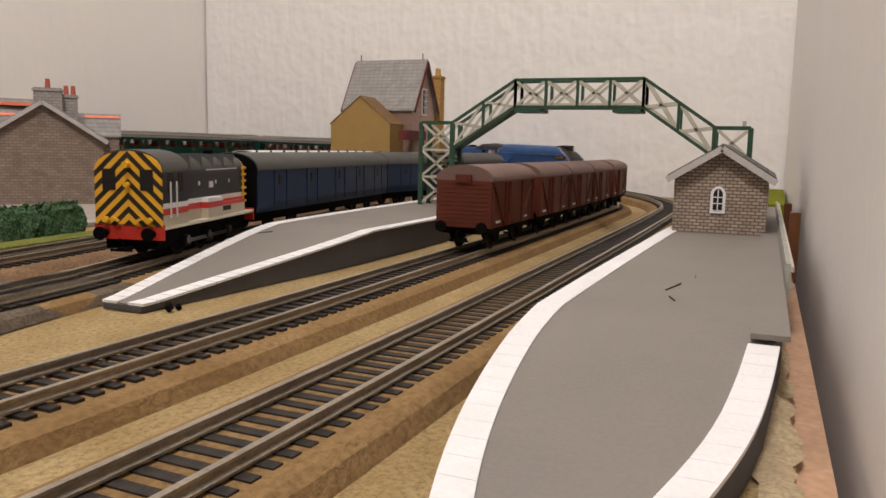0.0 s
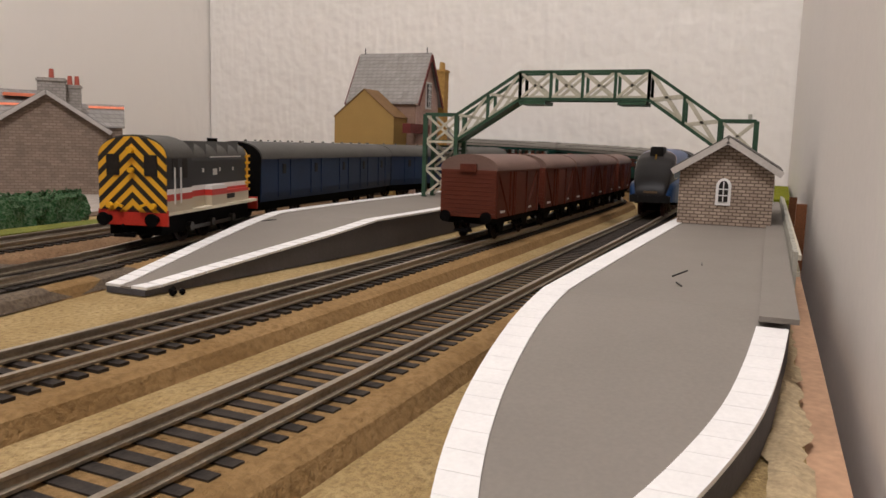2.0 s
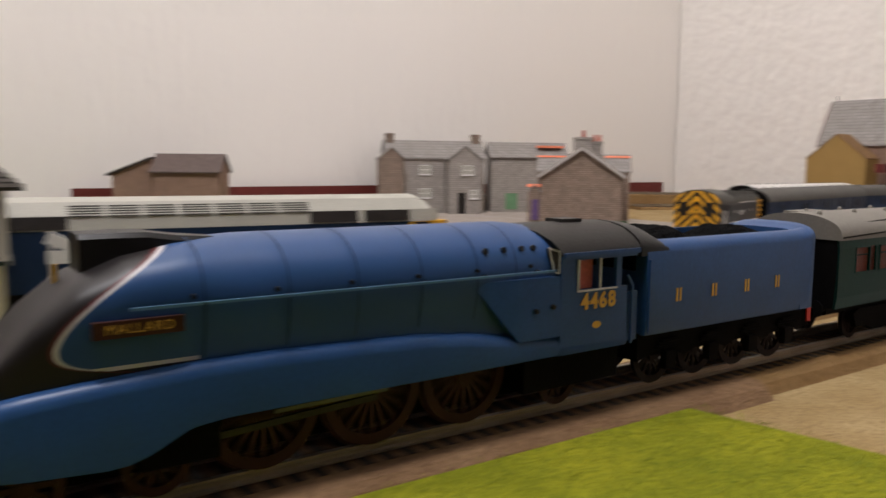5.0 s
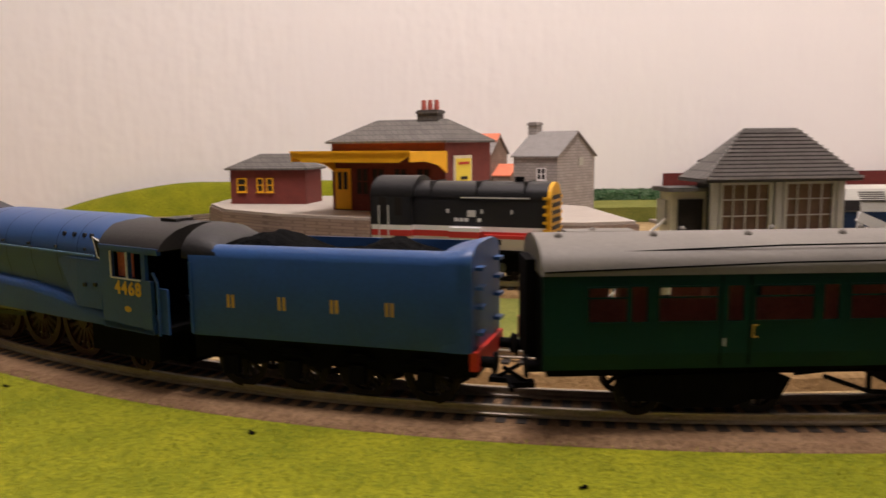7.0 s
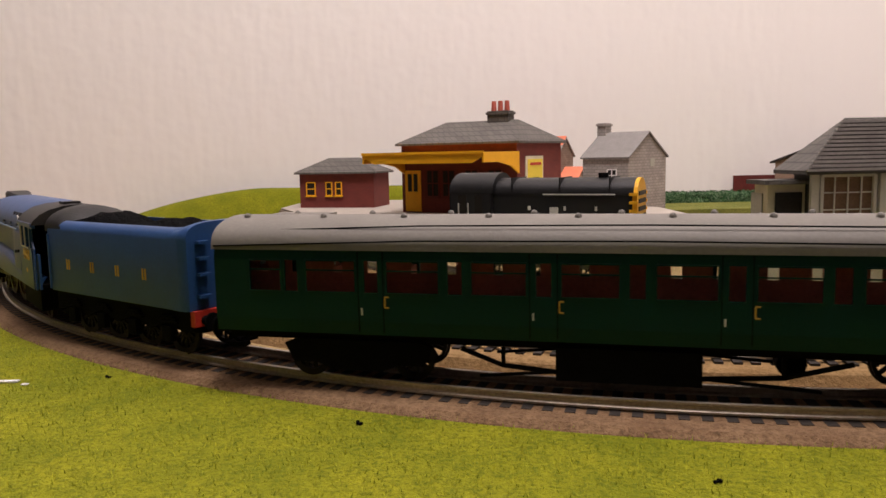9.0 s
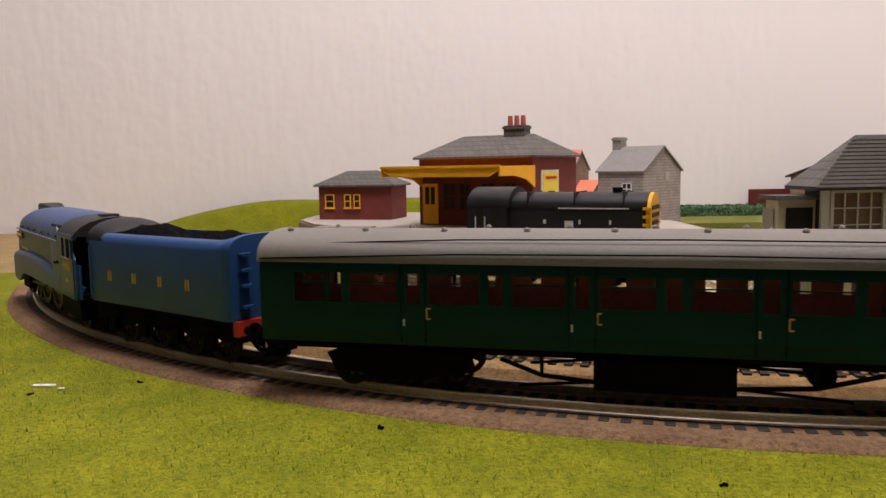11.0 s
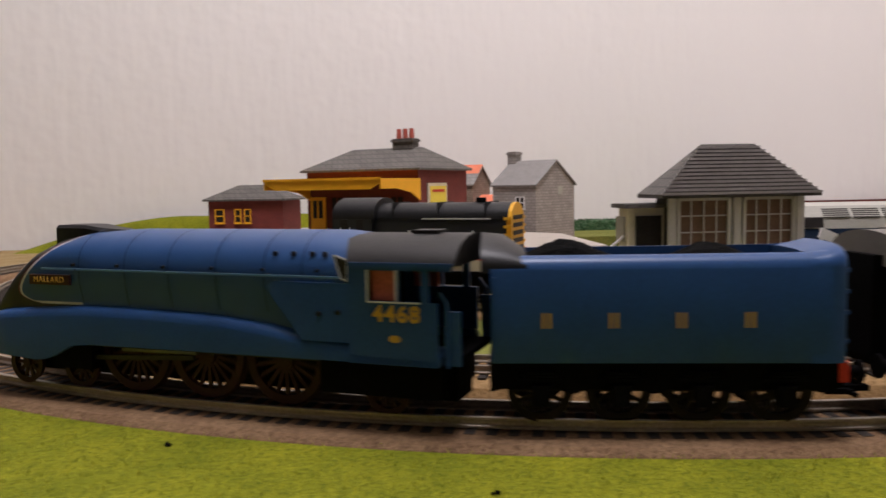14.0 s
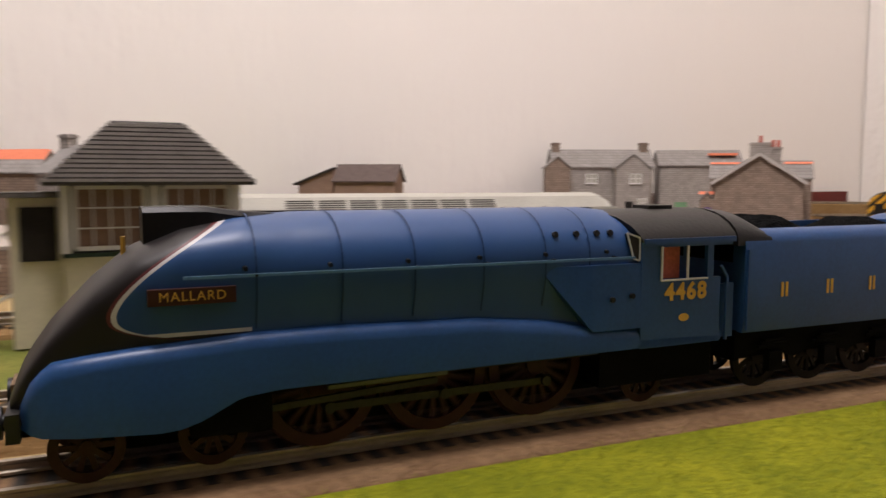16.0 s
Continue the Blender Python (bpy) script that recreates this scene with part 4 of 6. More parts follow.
    box(bm, -0.170, -0.012, -0.0062, 0.0062, 0.004, 0.0165)
    box(bm, -0.020, -0.004, -0.0115, 0.0115, 0.0105, 0.0178)
    box(bm, -0.168, -0.132, -0.0155, 0.0155, 0.0065, 0.0163)
    part("frame", bm, UNDER, th)
    boxed("front_beam", BLACK, th, -0.0040, -0.0016, -0.0150, 0.0150, 0.0105, 0.0160)
    boxed("number_board", mat("dull_brass", (0.16, 0.10, 0.05), 0.5, var=0.3), th, -0.0034, -0.0020, -0.0050, 0.0050, 0.0178, 0.0192, label="dull brass number board, unreadable")
    buffers(th, -0.001, 0.0138, material=BLACK)
    for s in (-1, 1):
        bm = B()
        prism(bm, [(-0.034, 0.0075), (-0.050, 0.0075), (-0.050, 0.0150), (-0.034, 0.0150)], *sorted((s * 0.0118, s * 0.0160)), axis="y")
        part("cylinder", bm, UNDER, th)
        bm = B()
        bar(bm, (-0.050, s * 0.0140, 0.0112), (-0.088, s * 0.0140, 0.0132), 0.0010, 0.0014)
        part("piston_rod", bm, DULLSTEEL, th, "bright steel piston rod")
        bm = B()
        bar(bm, (-0.062, s * 0.0152, 0.0146), (-0.090, s * 0.0152, 0.0150), 0.0009)
        part("slide_bar", bm, SILVER, th)
    wheels(th, BOGIEW, (-0.0150, -0.0390), 0.0064)
    wheels(th, BOGIEW, (-0.1500,), 0.0064)
    drivers = []
    for x in DRIVER_X:
        for s in (-1, 1):
            drivers.append(piece("driving_wheel", DRIVER, th, pose(x, s * 0.0088, 0.0132)))
    rods = []
    for s in (-1, 1):
        bm = B()
        bar(bm, (DRIVER_X[0], s * 0.0118, 0), (DRIVER_X[-1], s * 0.0118, 0), 0.0007, 0.0017)
        for x in DRIVER_X:
            rod(bm, (x, s * 0.0095, 0), (x, s * 0.0128, 0), 0.0013, 10)
        ob = part("coupling_rod", bm, DULLSTEEL, th, "dull steel coupling rod")
        rods.append((ob, s))
    return th, drivers, rods


DRIVER_X = (-0.0620, -0.0895, -0.1170)


def tender():
    th = thing("tender", pose(0, 0, 0), "blue coal tender with gold marks and curved rear", "tender")
    L = 0.0905
    bm = B()
    sec = lambda x, up, w=0.0174: [(x, -w + 0.0004, 0.0172), (x, -w, 0.020), (x, -w, 0.0415), (x, -w + 0.0006, 0.0435), (x, -w + 0.0022, up - 0.0005), (x, -0.0138, up), (x, -0.0130, up), (x, -0.0128, 0.036), (x, 0.0128, 0.036), (x, 0.0130, up), (x, 0.0138, up), (x, w - 0.0022, up - 0.0005), (x, w - 0.0006, 0.0435), (x, w, 0.0415), (x, w, 0.020), (x, w - 0.0004, 0.0172)]
    loft(bm, [sec(-0.0005, 0.0452), sec(-L * 0.5, 0.0452), sec(-L * 0.90, 0.0453), sec(-L * 0.955, 0.0458)])
    part("tank", bm, GARTER, th, "blue tender side with rolled top", smooth=True)
    bm = B()
    end = lambda x, w, h: [(x, -w, 0.0172), (x, w, 0.0172), (x, w, 0.0415)] + [(x, w * math.copysign(abs(math.cos(a)) ** 0.6, math.cos(a)), 0.0415 + h * math.sin(a) ** 0.7) for a in np.linspace(0.12, math.pi - 0.12, 15)] + [(x, -w, 0.0415)]
    loft(bm, [end(-L * 0.90, 0.0173, 0.0040), end(-L * 0.955, 0.0174, 0.0052), end(-L * 0.985, 0.0172, 0.0060), end(-L, 0.0164, 0.0058)])
    part("rear_plate", bm, GARTER, th, "blue rounded tender rear", smooth=True)
    for s in (-1, 1):
        for z in (0.0400, 0.0345, 0.0290, 0.0215):
            bm = B()
            box(bm, -L - 0.0022, -L + 0.0005, *sorted((s * 0.0085, s * 0.0130)), z, z + 0.0010)
            part("rear_step", bm, GARTER, th)
    bm = B()
    hood = lambda x, h, z0: [(x, -0.0172, z0), (x, -0.0172, 0.0425)] + [(x, 0.0172 * math.cos(a), 0.0425 + h * math.sin(a)) for a in np.linspace(math.pi - 0.15, 0.15, 13)] + [(x, 0.0172, 0.0425), (x, 0.0172, z0)]
    loft(bm, [hood(0.0020, 0.0082, 0.041), hood(-0.0040, 0.0076, 0.041), hood(-0.0100, 0.0034, 0.041)])
    part("front_hood", bm, BLACK, th, "black arched hood at the tender front", smooth=True)
    boxed("front_plate", UNDER, th, -0.0020, -0.0006, -0.0160, 0.0160, 0.0172, 0.0412)
    bm = B()
    rng = random.Random(3)
    hump = lambda i: 0.0062 * math.exp(-((i - 3.4) / 3.0) ** 2) + 0.0050 * math.exp(-((i - 14.5) / 2.4) ** 2)
    loft(bm, [[(-0.009 - L * 0.79 * i / 20, -0.0126 + 0.0252 * j / 10, 0.0420 + hump(i) * (1 - ((j - 5) / 5.6) ** 4) + rng.uniform(-0.0005, 0.0005)) for j in range(11)] for i in range(21)], closed=False, caps=False)
    part("coal", bm, COAL, th, "heap of black coal")
    for s in (-1, 1):
        for x in (-0.0149, -0.0322, -0.0493, -0.0665):
            bm = B()
            y = sorted((s * 0.0173, s * 0.01762))
            box(bm, x + 0.0004, x + 0.0012, *y, 0.0265, 0.0305)
            box(bm, x - 0.0012, x - 0.0004, *y, 0.0265, 0.0305)
            part("gold_mark", bm, GOLD, th, "gold transfer shown as plain bars")
        bm = B()
        bar(bm, (-0.0012, s * 0.0179, 0.018), (-0.0012, s * 0.0179, 0.040), 0.0006)
        part("grab_rail", bm, GARTER, th)
        bm = B()
        prism(bm, [(0, 0.0175), (-L, 0.0175), (-L, 0.0105), (-0.085, 0.0090), (-0.0745, 0.0120), (-0.064, 0.0085), (-0.0535, 0.0120), (-0.043, 0.0085), (-0.0325, 0.0120), (-0.022, 0.0085), (-0.0115, 0.0120), (0, 0.0090)], *sorted((s * 0.0120, s * 0.0150)), axis="y")
        part("outside_frame", bm, UNDER, th)
        for x in (-0.0135, -0.0345, -0.0555, -0.0765):
            boxed("axle_box", UNDER, th, x - 0.0024, x + 0.0024, *sorted((s * 0.0145, s * 0.0168)), 0.0055, 0.0110)
            bm = B()
            for i, z in enumerate((0.0125, 0.0134, 0.0143)):
                bar(bm, (x - 0.006 + i * 0.0012, s * 0.0158, z), (x + 0.006 - i * 0.0012, s * 0.0158, z), 0.0010, 0.0007)
            part("leaf_spring", bm, UNDER, th)
    boxed("chassis", UNDER, th, -L, 0, -0.012, 0.012, 0.009, 0.0174)
    boxed("buffer_beam", RED, th, -L - 0.0014, -L + 0.001, -0.0155, 0.0155, 0.0118, 0.0172, label="red rear buffer beam")
    buffers(th, -L - 0.005, 0.0138, -1)
    coupling(th, -L - 0.001, -1)
    wheels(th, TENDW, (-0.0135, -0.0345, -0.0555, -0.0765), 0.0082)
    return th


def coach(first):
    th = thing("passenger_coach", pose(0, 0, 0), "dark green passenger coach with a grey ribbed roof", "coach", group="train coaches")
    L, W = 0.262, 0.0178
    z0, zl, zh, zt = 0.0140, 0.0262, 0.0352, 0.0388
    pitch = 0.02570
    big, small = 0.0160, 0.0042
    # sides: a lower and an upper panel, with a pillar between every two openings
    for s in (-1, 1):
        holes = []
        for k in range(10):
            x = -0.0045 - k * pitch
            if k == 0:
                holes.append((x - 0.0075, x - 0.0075 - 0.0105))
            else:
                holes.append((x - 0.0005, x - 0.0005 - big))
            holes.append((x - pitch + 0.0065, x - pitch + 0.0065 - small))
        bm = B()
        y0, y1 = sorted((s * (W - 0.0008), s * W))
        prism(bm, [(s * (W - 0.0014), z0), (s * (W - 0.0006), z0), (s * W, z0 + 0.004), (s * W, zl), (s * (W - 0.0008), zl)], 0, -L)
        prism(bm, [(s * W, zh), (s * (W - 0.0006), zt), (s * (W - 0.0016), zt), (s * (W - 0.0008), zh)], 0, -L)
        last = 0.0
        for a, b in holes:
            box(bm, a, last, y0, y1, zl, zh)
            last = b
        box(bm, -L, last, y0, y1, zl, zh)
        part("side", bm, GREEN, th, "green coach side with window openings")
        for a, b in holes:
            wide = a - b > 0.008
            bm = B()
            box(bm, b - 0.0002, a + 0.0002, *sorted((s * (W - 0.0011), s * (W - 0.0008))), zl - 0.0003, zh + 0.0003)
            ob = part("pane", bm, GLASS, th)
            ob.visible_shadow = False
            if wide:
                bm = B()
                for u, v in (((a, zl), (b, zl)), ((a, zh), (b, zh)), ((a, zl), (a, zh)), ((b, zl), (b, zh))):
                    bar(bm, (u[0], s * (W + 0.0001), u[1]), (v[0], s * (W + 0.0001), v[1]), 0.0004)
                bar(bm, (a, s * (W - 0.0004), zh - 0.0028), (b, s * (W - 0.0004), zh - 0.0028), 0.0004)
                part("window_frame", bm, GREEN, th)
            else:
                if holes.index((a, b)) % 4 == 1:
                    continue
                if s > 0:
                    boxed("class_mark", BARS, th, a + 0.0006, a + 0.0011, W - 0.0003, W + 0.0002, 0.0198, 0.0218, label="short white mark")
                x = b - 0.0024
                bm = B()
                for u, v in (((x, 0.0222), (x, 0.0252)), ((x, 0.0222), (x - 0.0012, 0.0222)), ((x, 0.0252), (x - 0.0012, 0.0252))):
                    bar(bm, (u[0], s * (W + 0.0006), u[1]), (v[0], s * (W + 0.0006), v[1]), 0.00035)
                part("door_handle", bm, GOLD, th, "brass door handle")
                bm = B()
                for x in (a + 0.0018, b - 0.0018):
                    box(bm, x - 0.00012, x + 0.00012, *sorted((s * (W - 0.0003), s * (W + 0.00015))), z0 + 0.001, zt - 0.001)
                part("door_seam", bm, UNDER, th)
        if s < 0:
            for x in (-0.040, -0.092, -0.169, -0.22):
                boxed("class_mark", BARS, th, x, x + 0.0006, -W - 0.0002, -W + 0.0003, 0.0195, 0.0218, label="short white mark")
    # interior
    boxed("interior_floor", SEAT, th, -L + 0.003, -0.003, -W + 0.002, W - 0.002, 0.0142, 0.0155)
    for k in range(10):
        x = -0.0045 - k * pitch
        a, b = x - pitch + 0.0015, x + 0.0015
        bm = B()
        box(bm, a, b, 0.0050, 0.0056, 0.0155, 0.0300)
        box(bm, a, b, 0.0050, 0.0056, 0.0352, 0.0372)
        for u, v in ((a, a + 0.0052), (a + 0.0082, a + 0.0165), (a + 0.0195, b)):
            box(bm, u, v, 0.0050, 0.0056, 0.0300, 0.0352)
        part("corridor_wall", bm, SEAT, th)
    for k in range(10):
        bm = B()
        x = -0.0045 - k * pitch
        box(bm, x + 0.0020, x + 0.0026, -W + 0.002, 0.005, 0.0155, 0.0345)
        box(bm, x - 0.0030, x + 0.0020, -W + 0.002, 0.005, 0.0155, 0.0215)
        box(bm, x + 0.0026, x + 0.0070, -W + 0.002, 0.005, 0.0155, 0.0215)
        box(bm, x - 0.0002, x + 0.0020, -W + 0.002, 0.005, 0.0215, 0.0300)
        part("compartment", bm, SEAT, th, "red-brown compartment seats")
        # added pale block, in place of the light showing through the far windows
        bm = B()
        box(bm, x + 0.0005, x + 0.0019, -0.009, -0.006, 0.0305, 0.0340)
        part("through_light_block", bm, BARS, th, "pale block standing in for light through the coach")
    for x in (-0.0004, -L + 0.0004):
        bm = B()
        prism(bm, [(-W + 0.0008, z0), (W - 0.0008, z0), (W, 0.020), (W - 0.0006, zt)] + [((W - 0.0006) * math.cos(a), zt + 0.0076 * math.sin(a)) for a in np.linspace(0.12, math.pi - 0.12, 13)] + [(-W + 0.0006, zt), (-W, 0.020)], x - 0.0004, x + 0.0004)
        part("end", bm, UNDER, th, "black coach end")
        d = 1 if x > -0.1 else -1
        boxed("gangway", UNDER, th, *sorted((x, x + d * 0.0035)), -0.0075, 0.0075, 0.0150, 0.0410, label="black corridor bellows")
        coupling(th, x, d)
        buffers(th, x + d * 0.0035, 0.0138, d)
    bm = B()
    yz = [(-0.0186, 0.0382)] + [(0.0184 * math.cos(a), 0.0392 + 0.0078 * math.sin(a) ** 0.8) for a in np.linspace(math.pi - 0.06, 0.06, 19)] + [(0.0186, 0.0382)]
    prism(bm, yz, 0.0004, -L - 0.0004)
    part("roof", bm, GREYROOF, th, "grey roof with dark rain strips", smooth=True)
    for s in (-1, 1):
        for y, z in ((0.0184, 0.0402), (0.0152, 0.0441)):
            bm = B()
            pts = [(-0.0005, z - 0.001), (-L * 0.25, z + 0.0008), (-L * 0.5, z + 0.0012), (-L * 0.75, z + 0.0008), (-L, z - 0.001)]
            for a, b in zip(pts, pts[1:]):
                bar(bm, (a[0], s * (y + 0.0002), a[1]), (b[0], s * (y + 0.0002), b[1]), 0.0004)
            part("rain_strip", bm, UNDER, th)
    for k in range(20):
        bm = B()
        x, s = -0.012 - (k // 2) * 0.0264, (-1, 1)[k % 2]
        bmesh.ops.create_uvsphere(bm, u_segments=8, v_segments=5, radius=0.0011, matrix=Matrix.Translation((x + 0.006 * s, s * 0.006, 0.0468)))
        part("roof_vent", bm, GREYROOF, th, smooth=True)
    boxed("hatch", GREYROOF, th, -0.030, -0.010, -0.011, -0.003, 0.0452, 0.0470)
    # underframe
    bm = B()
    box(bm, -L + 0.002, -0.002, -0.0130, 0.0130, 0.0112, 0.0142)
    box(bm, -0.146, -0.106, -0.0155, 0.0155, 0.0030, 0.0120)
    part("underframe", bm, UNDER, th)
    for s in (-1, 1):
        for a, b in ((-0.078, -0.106), (-0.184, -0.146)):
            bm = B()
            bar(bm, (a, s * 0.014, 0.0105), (a + (b - a) * 0.45, s * 0.014, 0.0062), 0.0011)
            bar(bm, (a + (b - a) * 0.45, s * 0.014, 0.0062), (b, s * 0.014, 0.0050), 0.0011)
            bar(bm, (a + (b - a) * 0.45, s * 0.014, 0.0062), (a + (b - a) * 0.45, s * 0.014, 0.0115), 0.0011)
            bar(bm, (b, s * 0.014, 0.0050), (a + (b - a) * 0.2, s * 0.014, 0.0030), 0.0008)
            part("truss", bm, UNDER, th)
    bm = B()
    rod(bm, (-0.172, -0.013, 0.0055), (-0.172, -0.004, 0.0055), 0.0042, 12)
    part("vacuum_cylinder", bm, UNDER, th, smooth=True)
    for cx in (-0.045, -L + 0.045):
        for s in (-1, 1):
            bm = B()
            prism(bm, [(cx - 0.024, 0.010), (cx - 0.021, 0.0045), (cx - 0.013, 0.0045), (cx - 0.008, 0.0025), (cx + 0.008, 0.0025), (cx + 0.013, 0.0045), (cx + 0.021, 0.0045), (cx + 0.024, 0.010), (cx + 0.02, 0.0115), (cx - 0.02, 0.0115)], *sorted((s * 0.0118, s * 0.0140)), axis="y")
            part("bogie_frame", bm, UNDER, th)
        wheels(th, WAGW, (cx - 0.0170, cx + 0.0170), 0.0062)
    return th


def van(label="blue parcels van with a dark grey roof", top=None):
    """A long bogie parcels van."""
    th = thing("parcels_van", pose(0, 0, 0), label, "van", group="parcels vans")
    L, W = 0.236, 0.0172
    bm = B()
    prism(bm, [(-W + 0.001, 0.0125), (W - 0.001, 0.0125), (W, 0.018), (W - 0.0004, 0.0385), (-W + 0.0004, 0.0385), (-W, 0.018)], 0, -L)
    part("body", bm, BLUE, th, "rail blue van body")
    bm = B()
    prism(bm, [(-0.0178, 0.0382)] + [(0.0177 * math.cos(a), 0.0388 + 0.0098 * math.sin(a) ** 0.9) for a in np.linspace(math.pi - 0.06, 0.06, 17)] + [(0.0178, 0.0382)], 0.0003, -L - 0.0003)
    part("roof", bm, top or DARKROOF, th, "pale arched roof" if top else "dark grey arched roof", smooth=True)
    for k in range(12):
        bm = B()
        bmesh.ops.create_uvsphere(bm, u_segments=8, v_segments=5, radius=0.0010, matrix=Matrix.Translation((-0.012 - k * 0.0192, 0, 0.0488)))
        part("roof_vent", bm, DARKROOF, th, smooth=True)
    for s in (-1, 1):
        for x in (-0.030, -0.078, -0.128, -0.170, -0.212):
            boxed("window", DARKSLOT, th, x - 0.0020, x + 0.0020, *sorted((s * (W - 0.0006), s * (W + 0.0001))), 0.0290, 0.0350, label="narrow dark van window")
            for q in (x - 0.0085, x + 0.0085):
                boxed("door_seam", BLUE, th, q - 0.0002, q + 0.0002, *sorted((s * (W - 0.0002), s * (W + 0.0003))), 0.0145, 0.0380)
    for x in (0.0, -L):
        d = 1 if x > -0.1 else -1
        bm = B()
        prism(bm, [(-W + 0.001, 0.0125), (W - 0.001, 0.0125), (W, 0.038)] + [(0.0172 * math.cos(a), 0.0385 + 0.0096 * math.sin(a)) for a in np.linspace(0.1, math.pi - 0.1, 13)] + [(-W, 0.038)], *sorted((x + d * 0.0001, x + d * 0.0010)))
        part("end", bm, UNDER, th, "black van end")
        boxed("gangway", UNDER, th, *sorted((x, x + d * 0.0034)), -0.0075, 0.0075, 0.0145, 0.0405)
        buffers(th, x + d * 0.0035, 0.0135, d)
    boxed("underframe", UNDER, th, -L + 0.002, -0.002, -0.0135, 0.0135, 0.0070, 0.0127)
    wheels(th, WAGW, (-0.028, -0.062, -L + 0.062, -L + 0.028), 0.0062)
    return th


def wagon():
    th = thing("goods_van", pose(0, 0, 0), "bauxite brown four-wheel goods van with planked ends", "wagon", group="row of goods vans")
    L, W = 0.0745, 0.0160
    bm = B()
    prism(bm, [(-W + 0.0008, 0.0120), (W - 0.0008, 0.0120), (W - 0.0008, 0.0372), (-W + 0.0008, 0.0372)], 0, -L)
    part("body", bm, BAUXITE, th)
    for k in range(11):
        z = 0.0122 + k * 0.00228
        for x in (0.0007, -L - 0.0007):
            boxed("end_plank", BAUXITE, th, x - 0.0006, x + 0.0006, -W + 0.0003, W - 0.0003, z, z + 0.0021)
    for x in (0.0, -L):
        bm = B()
        prism(bm, [(-W + 0.0003, 0.0372), (W - 0.0003, 0.0372)] + [((W - 0.0003) * math.cos(a), 0.0374 + 0.0070 * math.sin(a)) for a in np.linspace(0.1, math.pi - 0.1, 11)], *sorted((x - 0.0004, x + 0.0010 * (1 if x > -0.01 else -1))))
        part("end_top", bm, BAUXITE, th)
        d = 1 if x > -0.01 else -1
        boxed("vent_hood", BAUXITE, th, *sorted((x, x + d * 0.0026)), -0.0045, 0.0045, 0.0362, 0.0402, label="brown ventilator hood")
        buffers(th, x + d * 0.0042, 0.0125, d)
        coupling(th, x, d)
    for s in (-1, 1):
        y = s * (W - 0.0006)
        posts = [((x, 0.0120), (x, 0.0372)) for x in (-0.0008, -0.0225, -0.0285, -0.0460, -0.0520, -L + 0.0008)]
        for a, b in posts + [((-0.002, 0.0368), (-0.0215, 0.0125)), ((-L + 0.002, 0.0368), (-L + 0.0215, 0.0125)), ((0, 0.0368), (-L, 0.0368))]:
            bm = B()
            bar(bm, (a[0], y, a[1]), (b[0], y, b[1]), 0.0013)
            part("frame_bar", bm, BAUXITE, th)
        boxed("door", BAUXITE, th, -0.0455, -0.0290, *sorted((y, y + s * 0.0012)), 0.0125, 0.0360, label="brown sliding door")
        for x in (-0.010, -0.058):
            boxed("number_bar", BARS, th, x - 0.003, x + 0.003, *sorted((y, y + s * 0.0007)), 0.0145, 0.0156)
        bm = B()
        for x in (-0.016, -L + 0.016):
            prism(bm, [(x - 0.008, 0.0115), (x - 0.003, 0.0035), (x + 0.003, 0.0035), (x + 0.008, 0.0115)], *sorted((s * 0.0112, s * 0.0128)), axis="y")
        bar(bm, (-0.03, s * 0.0125, 0.0075), (-0.062, s * 0.0135, 0.0045), 0.0009)
        part("axle_guard", bm, UNDER, th)
    bm = B()
    prism(bm, [(-W - 0.0002, 0.0370)] + [((W + 0.0002) * math.cos(a), 0.0378 + 0.0076 * math.sin(a)) for a in np.linspace(math.pi - 0.05, 0.05, 15)] + [(W + 0.0002, 0.0370)], 0.0011, -L - 0.0011)
    part("roof", bm, WAGROOF, th, "dull brown-grey curved roof", smooth=True)
    boxed("underframe", UNDER, th, -L + 0.001, -0.001, -0.0130, 0.0130, 0.0085, 0.0121)
    wheels(th, WAGW, (-0.016, -L + 0.016), 0.0062)
    return th


